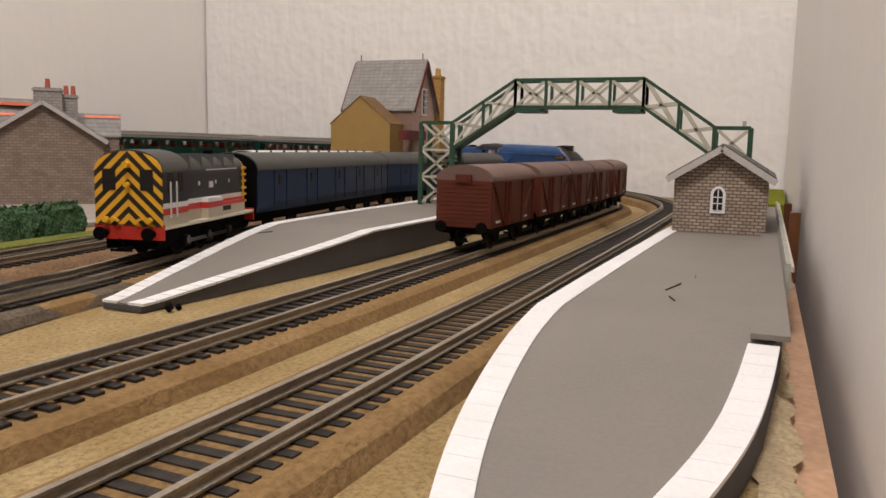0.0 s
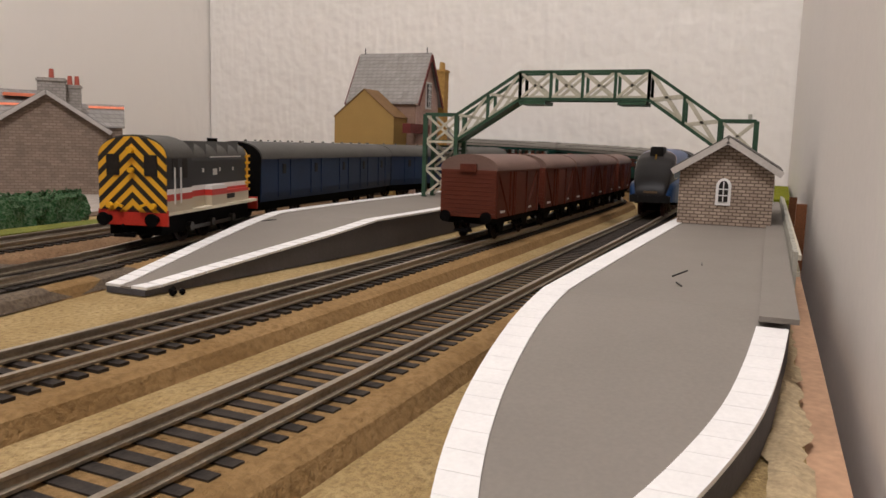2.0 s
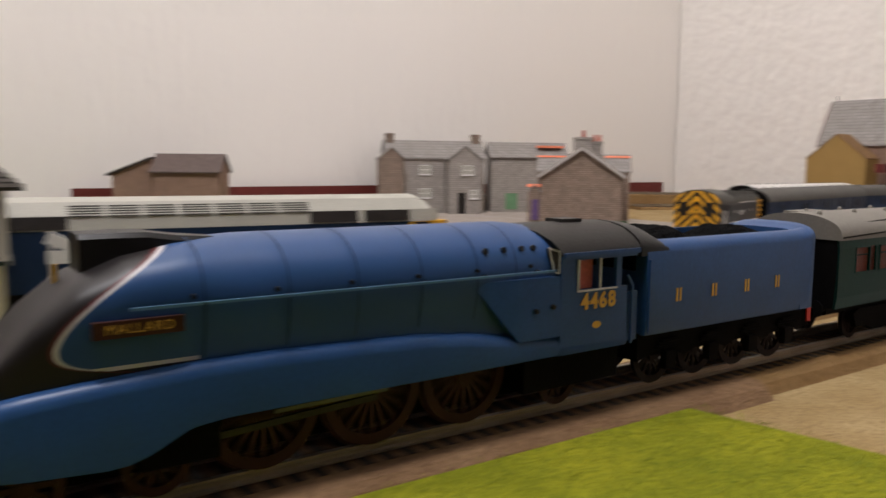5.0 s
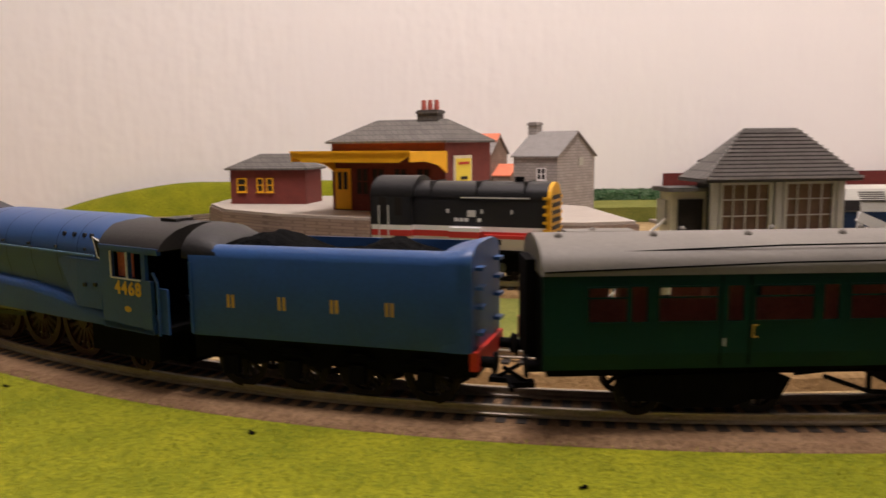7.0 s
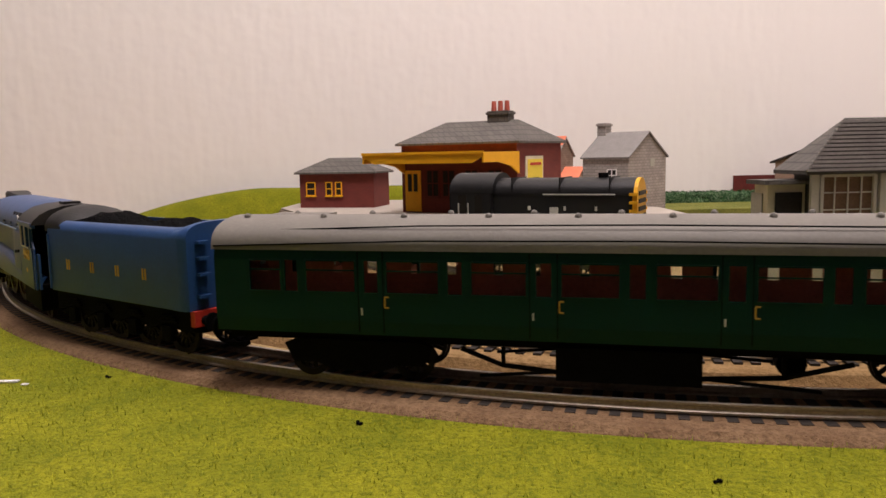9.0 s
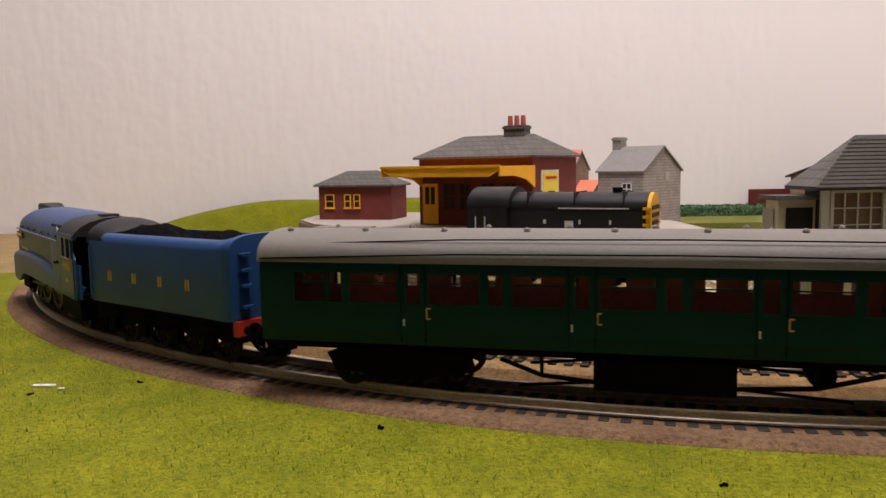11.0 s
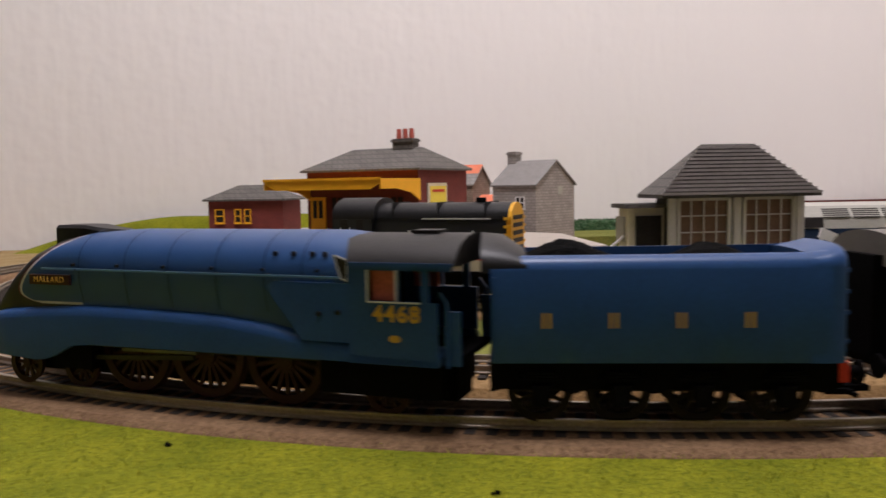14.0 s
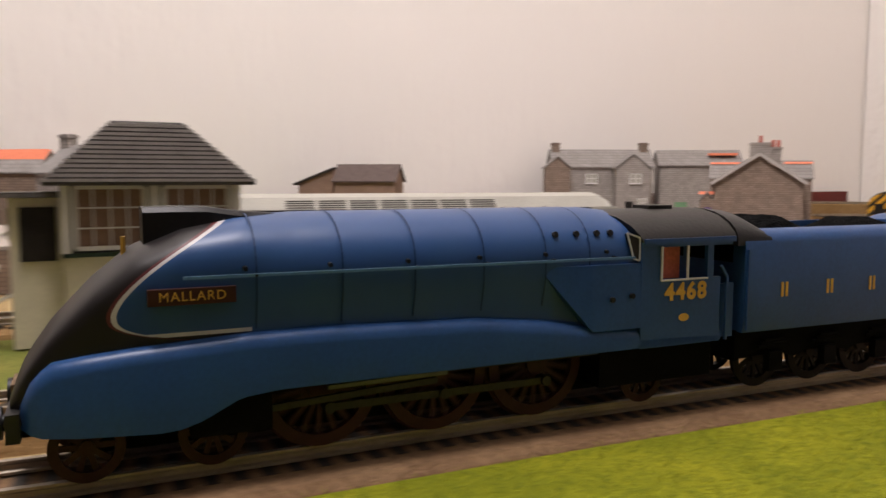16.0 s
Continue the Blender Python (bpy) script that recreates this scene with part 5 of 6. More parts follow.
def shunter(paint, label, striped):
    """A diesel shunter; the cab is at the front end (x = 0)."""
    th = thing("diesel_shunter", pose(0, 0, 0), label, "locomotive", group="diesel shunters")
    L = 0.108
    W = 0.0165
    roof = lambda w, z, h: [(w * math.cos(a), z + h * math.sin(a) ** 0.85) for a in np.linspace(0.05, math.pi - 0.05, 13)]
    bm = B()
    prism(bm, [(-W, 0.0155), (W, 0.0155)] + roof(W, 0.0400, 0.0098), -0.0008, -0.0250)
    part("cab", bm, paint, th)
    bm = B()
    prism(bm, [(-W + 0.0002, 0.0155), (W - 0.0002, 0.0155)] + roof(W - 0.0002, 0.0400, 0.0096), 0.0, -0.0008)
    part("cab_end", bm, WASP if striped else DARKGREY, th, "black and yellow striped cab end" if striped else "dark cab end")
    for s in (-1, 1):
        boxed("end_window", DARKSLOT, th, -0.0002, 0.0004, *sorted((s * 0.0060, s * 0.0122)), 0.0320, 0.0415, label="square cab end window")
        boxed("door_window", DARKSLOT, th, -0.0200, -0.0155, *sorted((s * (W - 0.0003), s * (W + 0.0002))), 0.0310, 0.0400)
        boxed("door_window", DARKSLOT, th, -0.0105, -0.0055, *sorted((s * (W - 0.0003), s * (W + 0.0002))), 0.0310, 0.0400)
        bm = B()
        for x in (-0.0060, -0.0118):
            bar(bm, (x, s * (W + 0.0010), 0.0195), (x, s * (W + 0.0010), 0.0360), 0.0006)
        part("handrail", bm, BARS, th)
    bm = B()
    prism(bm, [(-W, 0.0402)] + [(W * math.cos(a), 0.0404 + 0.0100 * math.sin(a) ** 0.85) for a in np.linspace(math.pi - 0.05, 0.05, 13)] + [(W, 0.0402)], -0.0008, -0.0262)
    part("cab_roof", bm, DARKROOF if striped else BLACK, th, "dark grey cab roof", smooth=True)
    hw = 0.0122
    bm = B()
    prism(bm, [(-hw, 0.0155), (hw, 0.0155)] + roof(hw, 0.0375, 0.0098), -0.0250, -L + 0.006)
    part("bonnet", bm, paint, th, smooth=False)
    bm = B()
    prism(bm, [(-hw - 0.0002, 0.0400)] + [((hw + 0.0002) * math.cos(a), 0.0395 + 0.0082 * math.sin(a) ** 0.85) for a in np.linspace(math.pi - 0.1, 0.1, 13)] + [(hw + 0.0002, 0.0400)], -0.0255, -L + 0.0055)
    part("bonnet_roof", bm, DARKROOF if striped else BLACK, th, smooth=True)
    bm = B()
    for x in np.linspace(-0.036, -L + 0.018, 5 if striped else 3):
        bar(bm, (x, -hw, 0.0440), (x, hw, 0.0440), 0.0006, 0.0080)
    part("roof_rib", bm, DARKROOF if striped else BLACK, th)
    bm = B()
    rod(bm, (-L + 0.024, 0, 0.046), (-L + 0.024, 0, 0.0498), 0.0028, 12)
    part("exhaust", bm, UNDER, th, smooth=True)
    bm = B()
    prism(bm, [(-hw, 0.0170), (hw, 0.0170)] + roof(hw + 0.0003, 0.0375, 0.0101), -L + 0.006, -L + 0.0035)
    nose = part("radiator", bm, YELLOW, th, "yellow radiator end")
    for k in range(6):
        boxed("grille_bar", DARKSLOT, nose, -L + 0.0030, -L + 0.0036, -0.009, 0.009, 0.0215 + k * 0.0036, 0.0235 + k * 0.0036)
    for s in (-1, 1):
        for k in range(6):
            boxed("ladder_rung", YELLOW, nose, -L + 0.0030, -L + 0.0075, *sorted((s * (hw - 0.0002), s * (hw + 0.0012))), 0.0205 + k * 0.0038, 0.0218 + k * 0.0038)
    boxed("running_plate", CREAM if striped else UNDER, th, -L + 0.0005, -0.0005, -0.0168, 0.0168, 0.0142, 0.0156)
    for s in (-1, 1):
        boxed("side_box", paint, th, -0.0660, -0.0480, *sorted((s * 0.0120, s * 0.0162)), 0.0156, 0.0258, label="equipment box in banded livery" if striped else "")
        boxed("side_box", paint, th, -0.0980, -0.0680, *sorted((s * 0.0120, s * 0.0152)), 0.0156, 0.0225)
        boxed("nameplate", DARKSLOT, th, -0.0780, -0.0680, *sorted((s * 0.0151, s * 0.0155)), 0.0180, 0.0205, label="small dark plate, unreadable")
        for x, w in ((-0.046, 0.0008), (-0.0600, 0.0024), (-0.0660, 0.0006), (-0.083, 0.0006)):
            boxed("marking", BARS, th, x - w, x + w, *sorted((s * (hw - 0.0002), s * (hw + 0.0003))), 0.0308 if w > 0.001 else 0.0325, 0.0340 if w > 0.001 else 0.0345, label="white railway symbol as plain bars" if w > 0.001 else "")
        boxed("bonnet_rail", BARS, th, -0.093, -0.054, *sorted((s * (hw - 0.0001), s * (hw + 0.0006))), 0.0398, 0.0404)
        if not striped:
            for k, x in enumerate((-0.051, -0.054, -0.057, -0.0645)):
                boxed("lettering_bar", BARS, th, x - 0.0011, x + 0.0011, *sorted((s * (hw - 0.0002), s * (hw + 0.0003))), 0.0285, 0.0302)
    for x in (0.0, -L):
        d = 1 if x > -0.01 else -1
        boxed("buffer_beam", RED, th, *sorted((x, x - d * 0.0012)), -0.0168, 0.0168, 0.0095, 0.0165, label="red buffer beam")
        buffers(th, x + d * 0.0045, 0.0125, d)
        coupling(th, x, d)
    bm = B()
    for s in (-1, 1):
        for x in (0.0004,):
            bar(bm, (x + 0.0012, s * 0.0040, 0.0180), (x + 0.0012, s * 0.0075, 0.0195), 0.0011)
            rod(bm, (x, s * 0.0105, 0.0185), (x + 0.0022, s * 0.0105, 0.0185), 0.0014, 8)
    rod(bm, (0, 0, 0.0435), (0.0026, 0, 0.0435), 0.0016, 10)
    rod(bm, (0, 0, 0.0345), (0.0024, 0, 0.0345), 0.0012, 10)
    part("lamp_iron", bm, YELLOW if striped else UNDER, th)
    boxed("frame", UNDER, th, -L + 0.004, -0.002, -0.0125, 0.0125, 0.0050, 0.0143)
    wheels(th, SHUNTW, (-0.028, -0.052, -0.078), 0.0090)
    for s in (-1, 1):
        bm = B()
        bar(bm, (-0.028, s * 0.0140, 0.0062), (-0.078, s * 0.0140, 0.0062), 0.0007, 0.0018)
        for x in (-0.028, -0.052, -0.078):
            rod(bm, (x, s * 0.0120, 0.0070), (x, s * 0.0150, 0.0070), 0.0022, 10)
        part("coupling_rod", bm, SILVER, th, "steel side rod with cranks")
    return th


def diesel():
    th = thing("diesel_locomotive", pose(0, 0, 0), "blue main line diesel with yellow cab ends, pale roof", "locomotive")
    L, W = 0.252, 0.0172
    sec = lambda x, k=1.0, top=0.0465, lo=0.0115: [(x, -W * k, lo), (x, -W * k, 0.0345), (x, -W * k * 0.92, 0.0400), (x, -W * k * 0.62, top - 0.0015), (x, 0, top), (x, W * k * 0.62, top - 0.0015), (x, W * k * 0.92, 0.0400), (x, W * k, 0.0345), (x, W * k, lo)]
    cut = lambda ring, z0, z1: [(p[0], p[1], min(max(p[2], z0), z1)) for p in ring]
    bm = B()
    loft(bm, [cut(sec(x), 0.0115, 0.0345) for x in (-0.022, -L + 0.022)])
    part("body", bm, BLUE, th, "rail blue body side")
    bm = B()
    loft(bm, [sec(x, 1.0, 0.0465, 0.0343) for x in (-0.014, -L + 0.014)])
    part("roof", bm, PALEROOF, th, "pale grey weathered roof")
    for a, b in ((0.0, -0.022), (-L, -L + 0.022)):
        bm = B()
        loft(bm, [cut(sec(a, 0.90), 0.0115, 0.0345), cut(sec(b, 1.0), 0.0115, 0.0345)])
        cab = part("cab_end", bm, YELLOW, th, "warning yellow cab front")
        bm = B()
        f = 1 if a > -0.1 else -1
        loft(bm, [sec(a - f * 0.005, 0.86, 0.0405, 0.0344), sec((a * 0.55 + b * 0.45), 0.95, 0.0445, 0.0344), sec(b, 1.0, 0.0465, 0.0344)])
        part("cab_roof", bm, PALEROOF, th)
        for s in (-1, 1):
            boxed("windscreen", DARKSLOT, cab, *sorted((a - f * 0.0006, a + f * 0.0005)), *sorted((s * 0.0020, s * 0.0135)), 0.0280, 0.0340)
            boxed("cab_window", DARKSLOT, cab, *sorted((b + f * 0.003, b + f * 0.011)), *sorted((s * 0.0158, s * 0.0172)), 0.0285, 0.0340)
        boxed("buffer_beam", MAROON, th, *sorted((a, a - f * 0.003)), -0.0150, 0.0150, 0.0075, 0.0117)
        buffers(th, a + f * 0.004, 0.0130, f)
    for s in (-1, 1):
        for k in range(7):
            x = -0.081 - k * 0.0150
            bm = B()
            for j in range(5):
                bar(bm, (x - 0.0066, s * (W * (0.93 - 0.055 * j)), 0.0398 + j * 0.00092), (x + 0.0066, s * (W * (0.93 - 0.055 * j)), 0.0398 + j * 0.00092), 0.0008, 0.0005)
            part("louvre", bm, DARKROOF, th)
        for a, b in ((-0.046, -0.022), (-0.074, -0.050), (-L + 0.046, -L + 0.022), (-L + 0.074, -L + 0.050)):
            bm = B()
            prism(bm, [(s * (W - 0.0012), 0.0350), (s * (W + 0.0003), 0.0350), (s * (W * 0.92 + 0.0003), 0.0398), (s * (W * 0.92 - 0.0012), 0.0398)], a, b)
            part("side_grille", bm, DARKSLOT, th, "black bodyside grille")
        for k in range(5):
            for a in (-0.036 - k * 0.0042, -L + 0.0325 + k * 0.0042):
                boxed("lettering_bar", BARS, th, a, a + 0.0034, *sorted((s * (W - 0.0002), s * (W + 0.0003))), 0.0225, 0.0265)
    boxed("fuel_tank", UNDER, th, -L + 0.095, -0.095, -0.0150, 0.0150, 0.0035, 0.0115)
    for cx in (-0.050, -L + 0.050):
        boxed("bogie_frame", UNDER, th, cx - 0.032, cx + 0.032, -0.0140, 0.0140, 0.0040, 0.0115)
        wheels(th, WAGW, (cx - 0.026, cx, cx + 0.026), 0.0062, 0.0145)
    return th


def on_way(way, s, length):
    """The pose of a vehicle whose front end stands s along the way."""
    a, b = way.at(s - 0.12 * length), way.at(s - 0.88 * length)
    d = (a - b) / np.hypot(*(a - b))
    c = (a + b) / 2 + d * length / 2
    za, zb = (float(lift(s - k * length)) if way is main_way else 0.0 for k in (0.12, 0.88))
    pitch = math.degrees(math.atan2(zb - za, 0.76 * length))
    z = TOP + za + (za - zb) / 0.76 * 0.12
    return pose(float(c[0]), float(c[1]), z, 0, pitch, math.degrees(math.atan2(d[1], d[0])))


def along(way, x):
    """How far along the way its front part has this x."""
    i = int(np.argmin(np.abs(way.p[:, 0] - x) + 2 * (way.p[:, 1] > 0.62)))
    return float(way.s[i])


way2, way3 = Way(TRACK2), Way(TRACK3)
steam_engine, drivers, rods = engine()
train_tender = tender()
coach_a = coach(True)
coach_a.scale = (1.0, 1.0, 1.06)
coach_b = copy_thing(coach_a, pose(0, 0, 0))
for n, x in enumerate((0.787, 0.8705, 0.954, 1.0375, 1.121)):
    m = on_way(way2, along(way2, x), 0.0745)
    if n == 0:
        first_wagon = wagon()
        first_wagon.matrix_world = m
    else:
        copy_thing(first_wagon, m)
s0 = along(way3, 0.674)
station_shunter = shunter(BANDED, "banded grey, red and buff diesel shunter with striped cab end", True)
station_shunter.matrix_world = on_way(way3, s0, 0.108)
parcels = van()
parcels.matrix_world = on_way(way3, s0 - 0.119, 0.236)
copy_thing(parcels, on_way(way3, s0 - 0.119 - 0.245, 0.236))
second_shunter = shunter(BANDED, "dark grey and banded diesel shunter with yellow radiator", False)
second_shunter.matrix_world = on_way(way3, along(way3, 0.018), 0.108)
second_shunter.matrix_world = second_shunter.matrix_world @ Matrix.Diagonal((1, 1, 1.14, 1))
main_diesel = diesel()
main_diesel.matrix_world = on_way(way3, along(way3, 0.443) + 0.252, 0.252) @ Matrix.Diagonal((1, 1, 1.10, 1))


white_van = van("blue parcels van with a chalk-white roof", mat("white_roof", (0.62, 0.60, 0.57), 0.6, var=0.1))
white_van.matrix_world = on_way(Way(TRACK4), 0.240, 0.236)


# ---- buildings ----
def window(parent, x, z, w, h, y, bars=(2, 3), frame_mat=None, pane=None, name="window"):
    """A framed window on the face at y, looking to -y."""
    fm = frame_mat or WHITE
    win = boxed(name, pane or DARKSLOT, parent, x - w / 2, x + w / 2, y - 0.0004, y + 0.0006, z, z + h)
    bm = B()
    t = 0.0009
    for a in np.linspace(-w / 2, w / 2, bars[0] + 1):
        bar(bm, (x + a, y - 0.0006, z), (x + a, y - 0.0006, z + h), t)
    for a in np.linspace(0, h, bars[1] + 1):
        bar(bm, (x - w / 2, y - 0.0006, z + a), (x + w / 2, y - 0.0006, z + a), t)
    part("glazing_frame", bm, fm, win)
    boxed("sill", fm, win, x - w / 2 - 0.001, x + w / 2 + 0.001, y - 0.0016, y, z - 0.0014, z - 0.0002)
    return win


def gable_block(th, x0, x1, y0, y1, z0, eave, ridge, wall_mat, roof_mat, along_x=True, over=0.003, thick=0.0015, barge=None, ends=True):
    """Walls with gables, two roof slabs and barge boards; the ridge runs along x or y."""
    bm = B()
    if along_x:
        c = (y0 + y1) / 2
        prism(bm, [(y0, z0), (y1, z0), (y1, eave), (c, ridge), (y0, eave)], x0, x1)
    else:
        c = (x0 + x1) / 2
        prism(bm, [(x0, z0), (x1, z0), (x1, eave), (c, ridge), (x0, eave)], y0, y1, axis="y")
    part("wall", bm, wall_mat, th)
    lo, hi = (y0, y1) if along_x else (x0, x1)
    half = (hi - lo) / 2
    k = (ridge - eave) / half
    for s in (-1, 1):
        bm = B()
        e, r = c + s * (half + over), c
        prof = [(e, eave - k * over + 0.0003), (r, ridge + 0.0003), (r, ridge + 0.0003 + thick), (e, eave - k * over + 0.0003 + thick)]
        if along_x:
            prism(bm, prof, x0 - over, x1 + over)
        else:
            prism(bm, prof, y0 - over, y1 + over, axis="y")
        part("roof", bm, roof_mat, th)
    if barge:
        for p in ((x0, x1) if along_x else (y0, y1)):
            d = -over - 0.0006 if p in (x0, y0) else over + 0.0006
            bm = B()
            for s in (-1, 1):
                e = c + s * (half + over)
                a, b = (e, eave - k * over - 0.0006), (c, ridge - 0.0006)
                if along_x:
                    bar(bm, (p + d, a[0], a[1]), (p + d, b[0], b[1]), 0.0010, 0.0036)
                else:
                    bar(bm, (a[0], p + d, a[1]), (b[0], p + d, b[1]), 0.0010, 0.0036)
            part("barge_board", bm, barge, th)


def chimney(th, x, y, z0, z1, w, d, material, pots=2, pot_mat=None):
    bm = B()
    box(bm, x - w / 2, x + w / 2, y - d / 2, y + d / 2, z0, z1)
    box(bm, x - w / 2 - 0.001, x + w / 2 + 0.001, y - d / 2 - 0.001, y + d / 2 + 0.001, z1 - 0.003, z1 - 0.001)
    st = part("chimney", bm, material, th)
    for i in range(pots):
        bm = B()
        px = x + (i - (pots - 1) / 2) * w / max(1, pots) * 0.95
        rod(bm, (px, y, z1), (px, y, z1 + 0.0085), 0.0024, 10, 0.0019)
        part("chimney_pot", bm, pot_mat or mat("red_pots", (0.42, 0.10, 0.07), 0.7, var=0.2), st, smooth=True)


def hip_roof(th, x0, x1, y0, y1, z, ridge, inset, material, thick=0.0018):
    bm = B()
    c = (y0 + y1) / 2
    v = [bm.verts.new(p) for p in ((x0, y0, z), (x1, y0, z), (x1, y1, z), (x0, y1, z), (x0 + inset, c, ridge), (x1 - inset, c, ridge))]
    w = [bm.verts.new(p) for p in ((x0, y0, z - thick), (x1, y0, z - thick), (x1, y1, z - thick), (x0, y1, z - thick))]
    for f in ((0, 1, 5, 4), (1, 2, 5), (2, 3, 4, 5), (3, 0, 4)):
        bm.faces.new([v[i] for i in f])
    for i in range(4):
        bm.faces.new((w[i], w[(i + 1) % 4], v[(i + 1) % 4], v[i]))
    bm.faces.new(w[::-1])
    return part("roof", bm, material, th)


# the small stone waiting hut on the front platform
hut = thing("platform_hut", pose(0, 0, 0.0173), "small printed stone hut with grey slate roof", "hut")
gable_block(hut, 0.872, 0.985, 0.1195, 0.1705, 0.0, 0.0330, 0.0490, STONE, SLATE_D, True, 0.004, 0.002, barge=mat("pale_barge", (0.50, 0.46, 0.42), 0.7, var=0.1))
bm = B()
prof = [(0.1418, 0.0115), (0.1500, 0.0115), (0.1500, 0.0225)] + [(0.1459 + 0.0041 * math.cos(a), 0.0225 + 0.0046 * math.sin(a)) for a in np.linspace(0.3, math.pi - 0.3, 7)] + [(0.1418, 0.0225)]
prism(bm, prof, 0.8712, 0.8722)
surround = part("window", bm, WHITE, hut, "white arched window")
bm = B()
prism(bm, [(0.1459 + (p[0] - 0.1459) * 0.62, 0.0135 + (p[1] - 0.0115) * 0.78) for p in prof], 0.8708, 0.8716)
part("pane", bm, DARKSLOT, surround)
bm = B()
bar(bm, (0.8706, 0.1459, 0.0135), (0.8706, 0.1459, 0.0252), 0.0006)
for z in (0.0172, 0.0208):
    bar(bm, (0.8706, 0.1434, z), (0.8706, 0.1484, z), 0.0006)
part("glazing_frame", bm, WHITE, surround)
for x in (0.90, 0.955):
    boxed("side_window", WHITE, hut, x - 0.004, x + 0.004, 0.1190, 0.1196, 0.012, 0.026, label="pale side window")


# the lattice footbridge
def footbridge():
    th = thing("footbridge", pose(0, 0, 0), "green and cream lattice model footbridge over the tracks", "footbridge")
    top = [(0.3510, 0.0825), (0.3005, 0.1145), (0.2055, 0.1145), (0.1560, 0.0805)]
    drop = 0.0200
    for x in (0.9715, 0.9885):
        side = part("lattice_side", (lambda b: (bar(b, (x, top[1][0], top[1][1]), (x, top[2][0], top[2][1]), 0.0016), b)[1])(B()), BRIDGE_G, th)
        bm = B()
        for (a, b) in zip(top, top[1:]):
            for dz in (0, -drop):
                bar(bm, (x, a[0], a[1] + dz), (x, b[0], b[1] + dz), 0.0020, 0.0022)
        part("chord", bm, BRIDGE_G, side)
        for (a, b), n in zip(zip(top, top[1:]), (2, 4, 2)):
            pts = [(a[0] + (b[0] - a[0]) * i / n, a[1] + (b[1] - a[1]) * i / n) for i in range(n + 1)]
            for i, p in enumerate(pts):
                bm = B()
                bar(bm, (x, p[0], p[1]), (x, p[0], p[1] - drop), 0.0020)
                part("upright", bm, BRIDGE_G, side)
            for p, q in zip(pts, pts[1:]):
                bm = B()
                for u, v in (((p[0], p[1]), (q[0], q[1] - drop)), ((p[0], p[1] - drop), (q[0], q[1]))):
                    bar(bm, (x - 0.0004, u[0], u[1]), (x - 0.0004, v[0], v[1]), 0.0010, 0.0020)
                part("cross_brace", bm, BRIDGE_C, side, "cream diagonal brace")
                bm = B()
                bar(bm, (x + 0.0004, p[0], p[1] - drop + 0.002), (x + 0.0004, q[0], q[1] - drop + 0.002), 0.0010, 0.0014)
                part("inner_strip", bm, BRIDGE_C, side)
    bm = B()
    for a, b in zip(top, top[1:]):
        bar(bm, (0.98, a[0], a[1] - drop), (0.98, b[0], b[1] - drop), 0.0170, 0.0010)
    part("deck", bm, BRIDGE_G, th)
    for y in (0.290, 0.2165):
        boxed("deck_bracket", BRIDGE_G, th, 0.9680, 0.9920, y - 0.010, y + 0.010, 0.0905, 0.0930)
    for y0, y1, base, head in ((0.3510, 0.3775, 0.0172, 0.0825), (0.1330, 0.1560, 0.0172, 0.0805)):
        for x in (0.9715, 0.9885):
            for y in (y0, y1):
                boxed("post", BRIDGE_G, th, x - 0.0016, x + 0.0016, y - 0.0016, y + 0.0016, base, head)
            zs = np.linspace(base + 0.001, head, 4)
            for za, zb in zip(zs, zs[1:]):
                bm = B()
                bar(bm, (x - 0.0005, y0, za), (x - 0.0005, y1, zb), 0.0010, 0.0018)
                bar(bm, (x - 0.0005, y1, za), (x - 0.0005, y0, zb), 0.0010, 0.0018)
                bar(bm, (x - 0.0003, y0, zb), (x - 0.0003, y1, zb), 0.0012, 0.0018)
                part("tower_brace", bm, BRIDGE_C, th, "cream tower brace")
            bm = B()
            bar(bm, (x, y0, head), (x, y1, head), 0.0022)
            part("top_rail", bm, BRIDGE_G, th)
    boxed("landing", BRIDGE_G, th, 0.971, 0.989, 0.3515, 0.3775, 0.0605, 0.0625)
    boxed("landing", BRIDGE_G, th, 0.971, 0.989, 0.1335, 0.1555, 0.0585, 0.0605)
    for k in range(12):
        boxed("step", BRIDGE_G, th, 0.990 + k * 0.005, 0.995 + k * 0.005, 0.352, 0.377, 0.0570 - k * 0.0034, 0.0584 - k * 0.0034)
    boxed("finial", PALEROOF, th, 0.9700, 0.9725, 0.1360, 0.1385, 0.0816, 0.0850)


footbridge()

# the tall station house behind the platform line
house = thing("station_house", pose(0, 0, 0), "pink brick card house with grey slate roof and mustard lean-to", "house")
gable_block(house, 1.185, 1.245, 0.484, 0.566, 0.0, 0.108, 0.158, PINK, SLATE, False, 0.004, 0.002, barge=MAROON)
boxed("brick_front", BROWNBRICK, house, 1.1835, 1.1846, 0.4845, 0.5655, 0.0, 0.106, label="brown brick front wall")
gable_block(house, 1.150, 1.182, 0.494, 0.566, 0.0, 0.086, 0.115, MUSTARD, mat("brown_lean_to_roof", (0.20, 0.115, 0.05), 0.7, var=0.15), True, 0.0008, 0.0010)
win = boxed("window", WHITE, house, 1.2080, 1.2230, 0.4828, 0.4838, 0.098, 0.128, label="white arched gable window")
boxed("pane", DARKSLOT, win, 1.2100, 1.2210, 0.4822, 0.4827, 0.100, 0.126)
bm = B()
for a in (1.2137, 1.2174):
    bar(bm, (a, 0.4820, 0.100), (a, 0.4820, 0.126), 0.0007)
for z in (0.107, 0.114, 0.121):
    bar(bm, (1.210, 0.4820, z), (1.221, 0.4820, z), 0.0007)
part("glazing_frame", bm, WHITE, win)
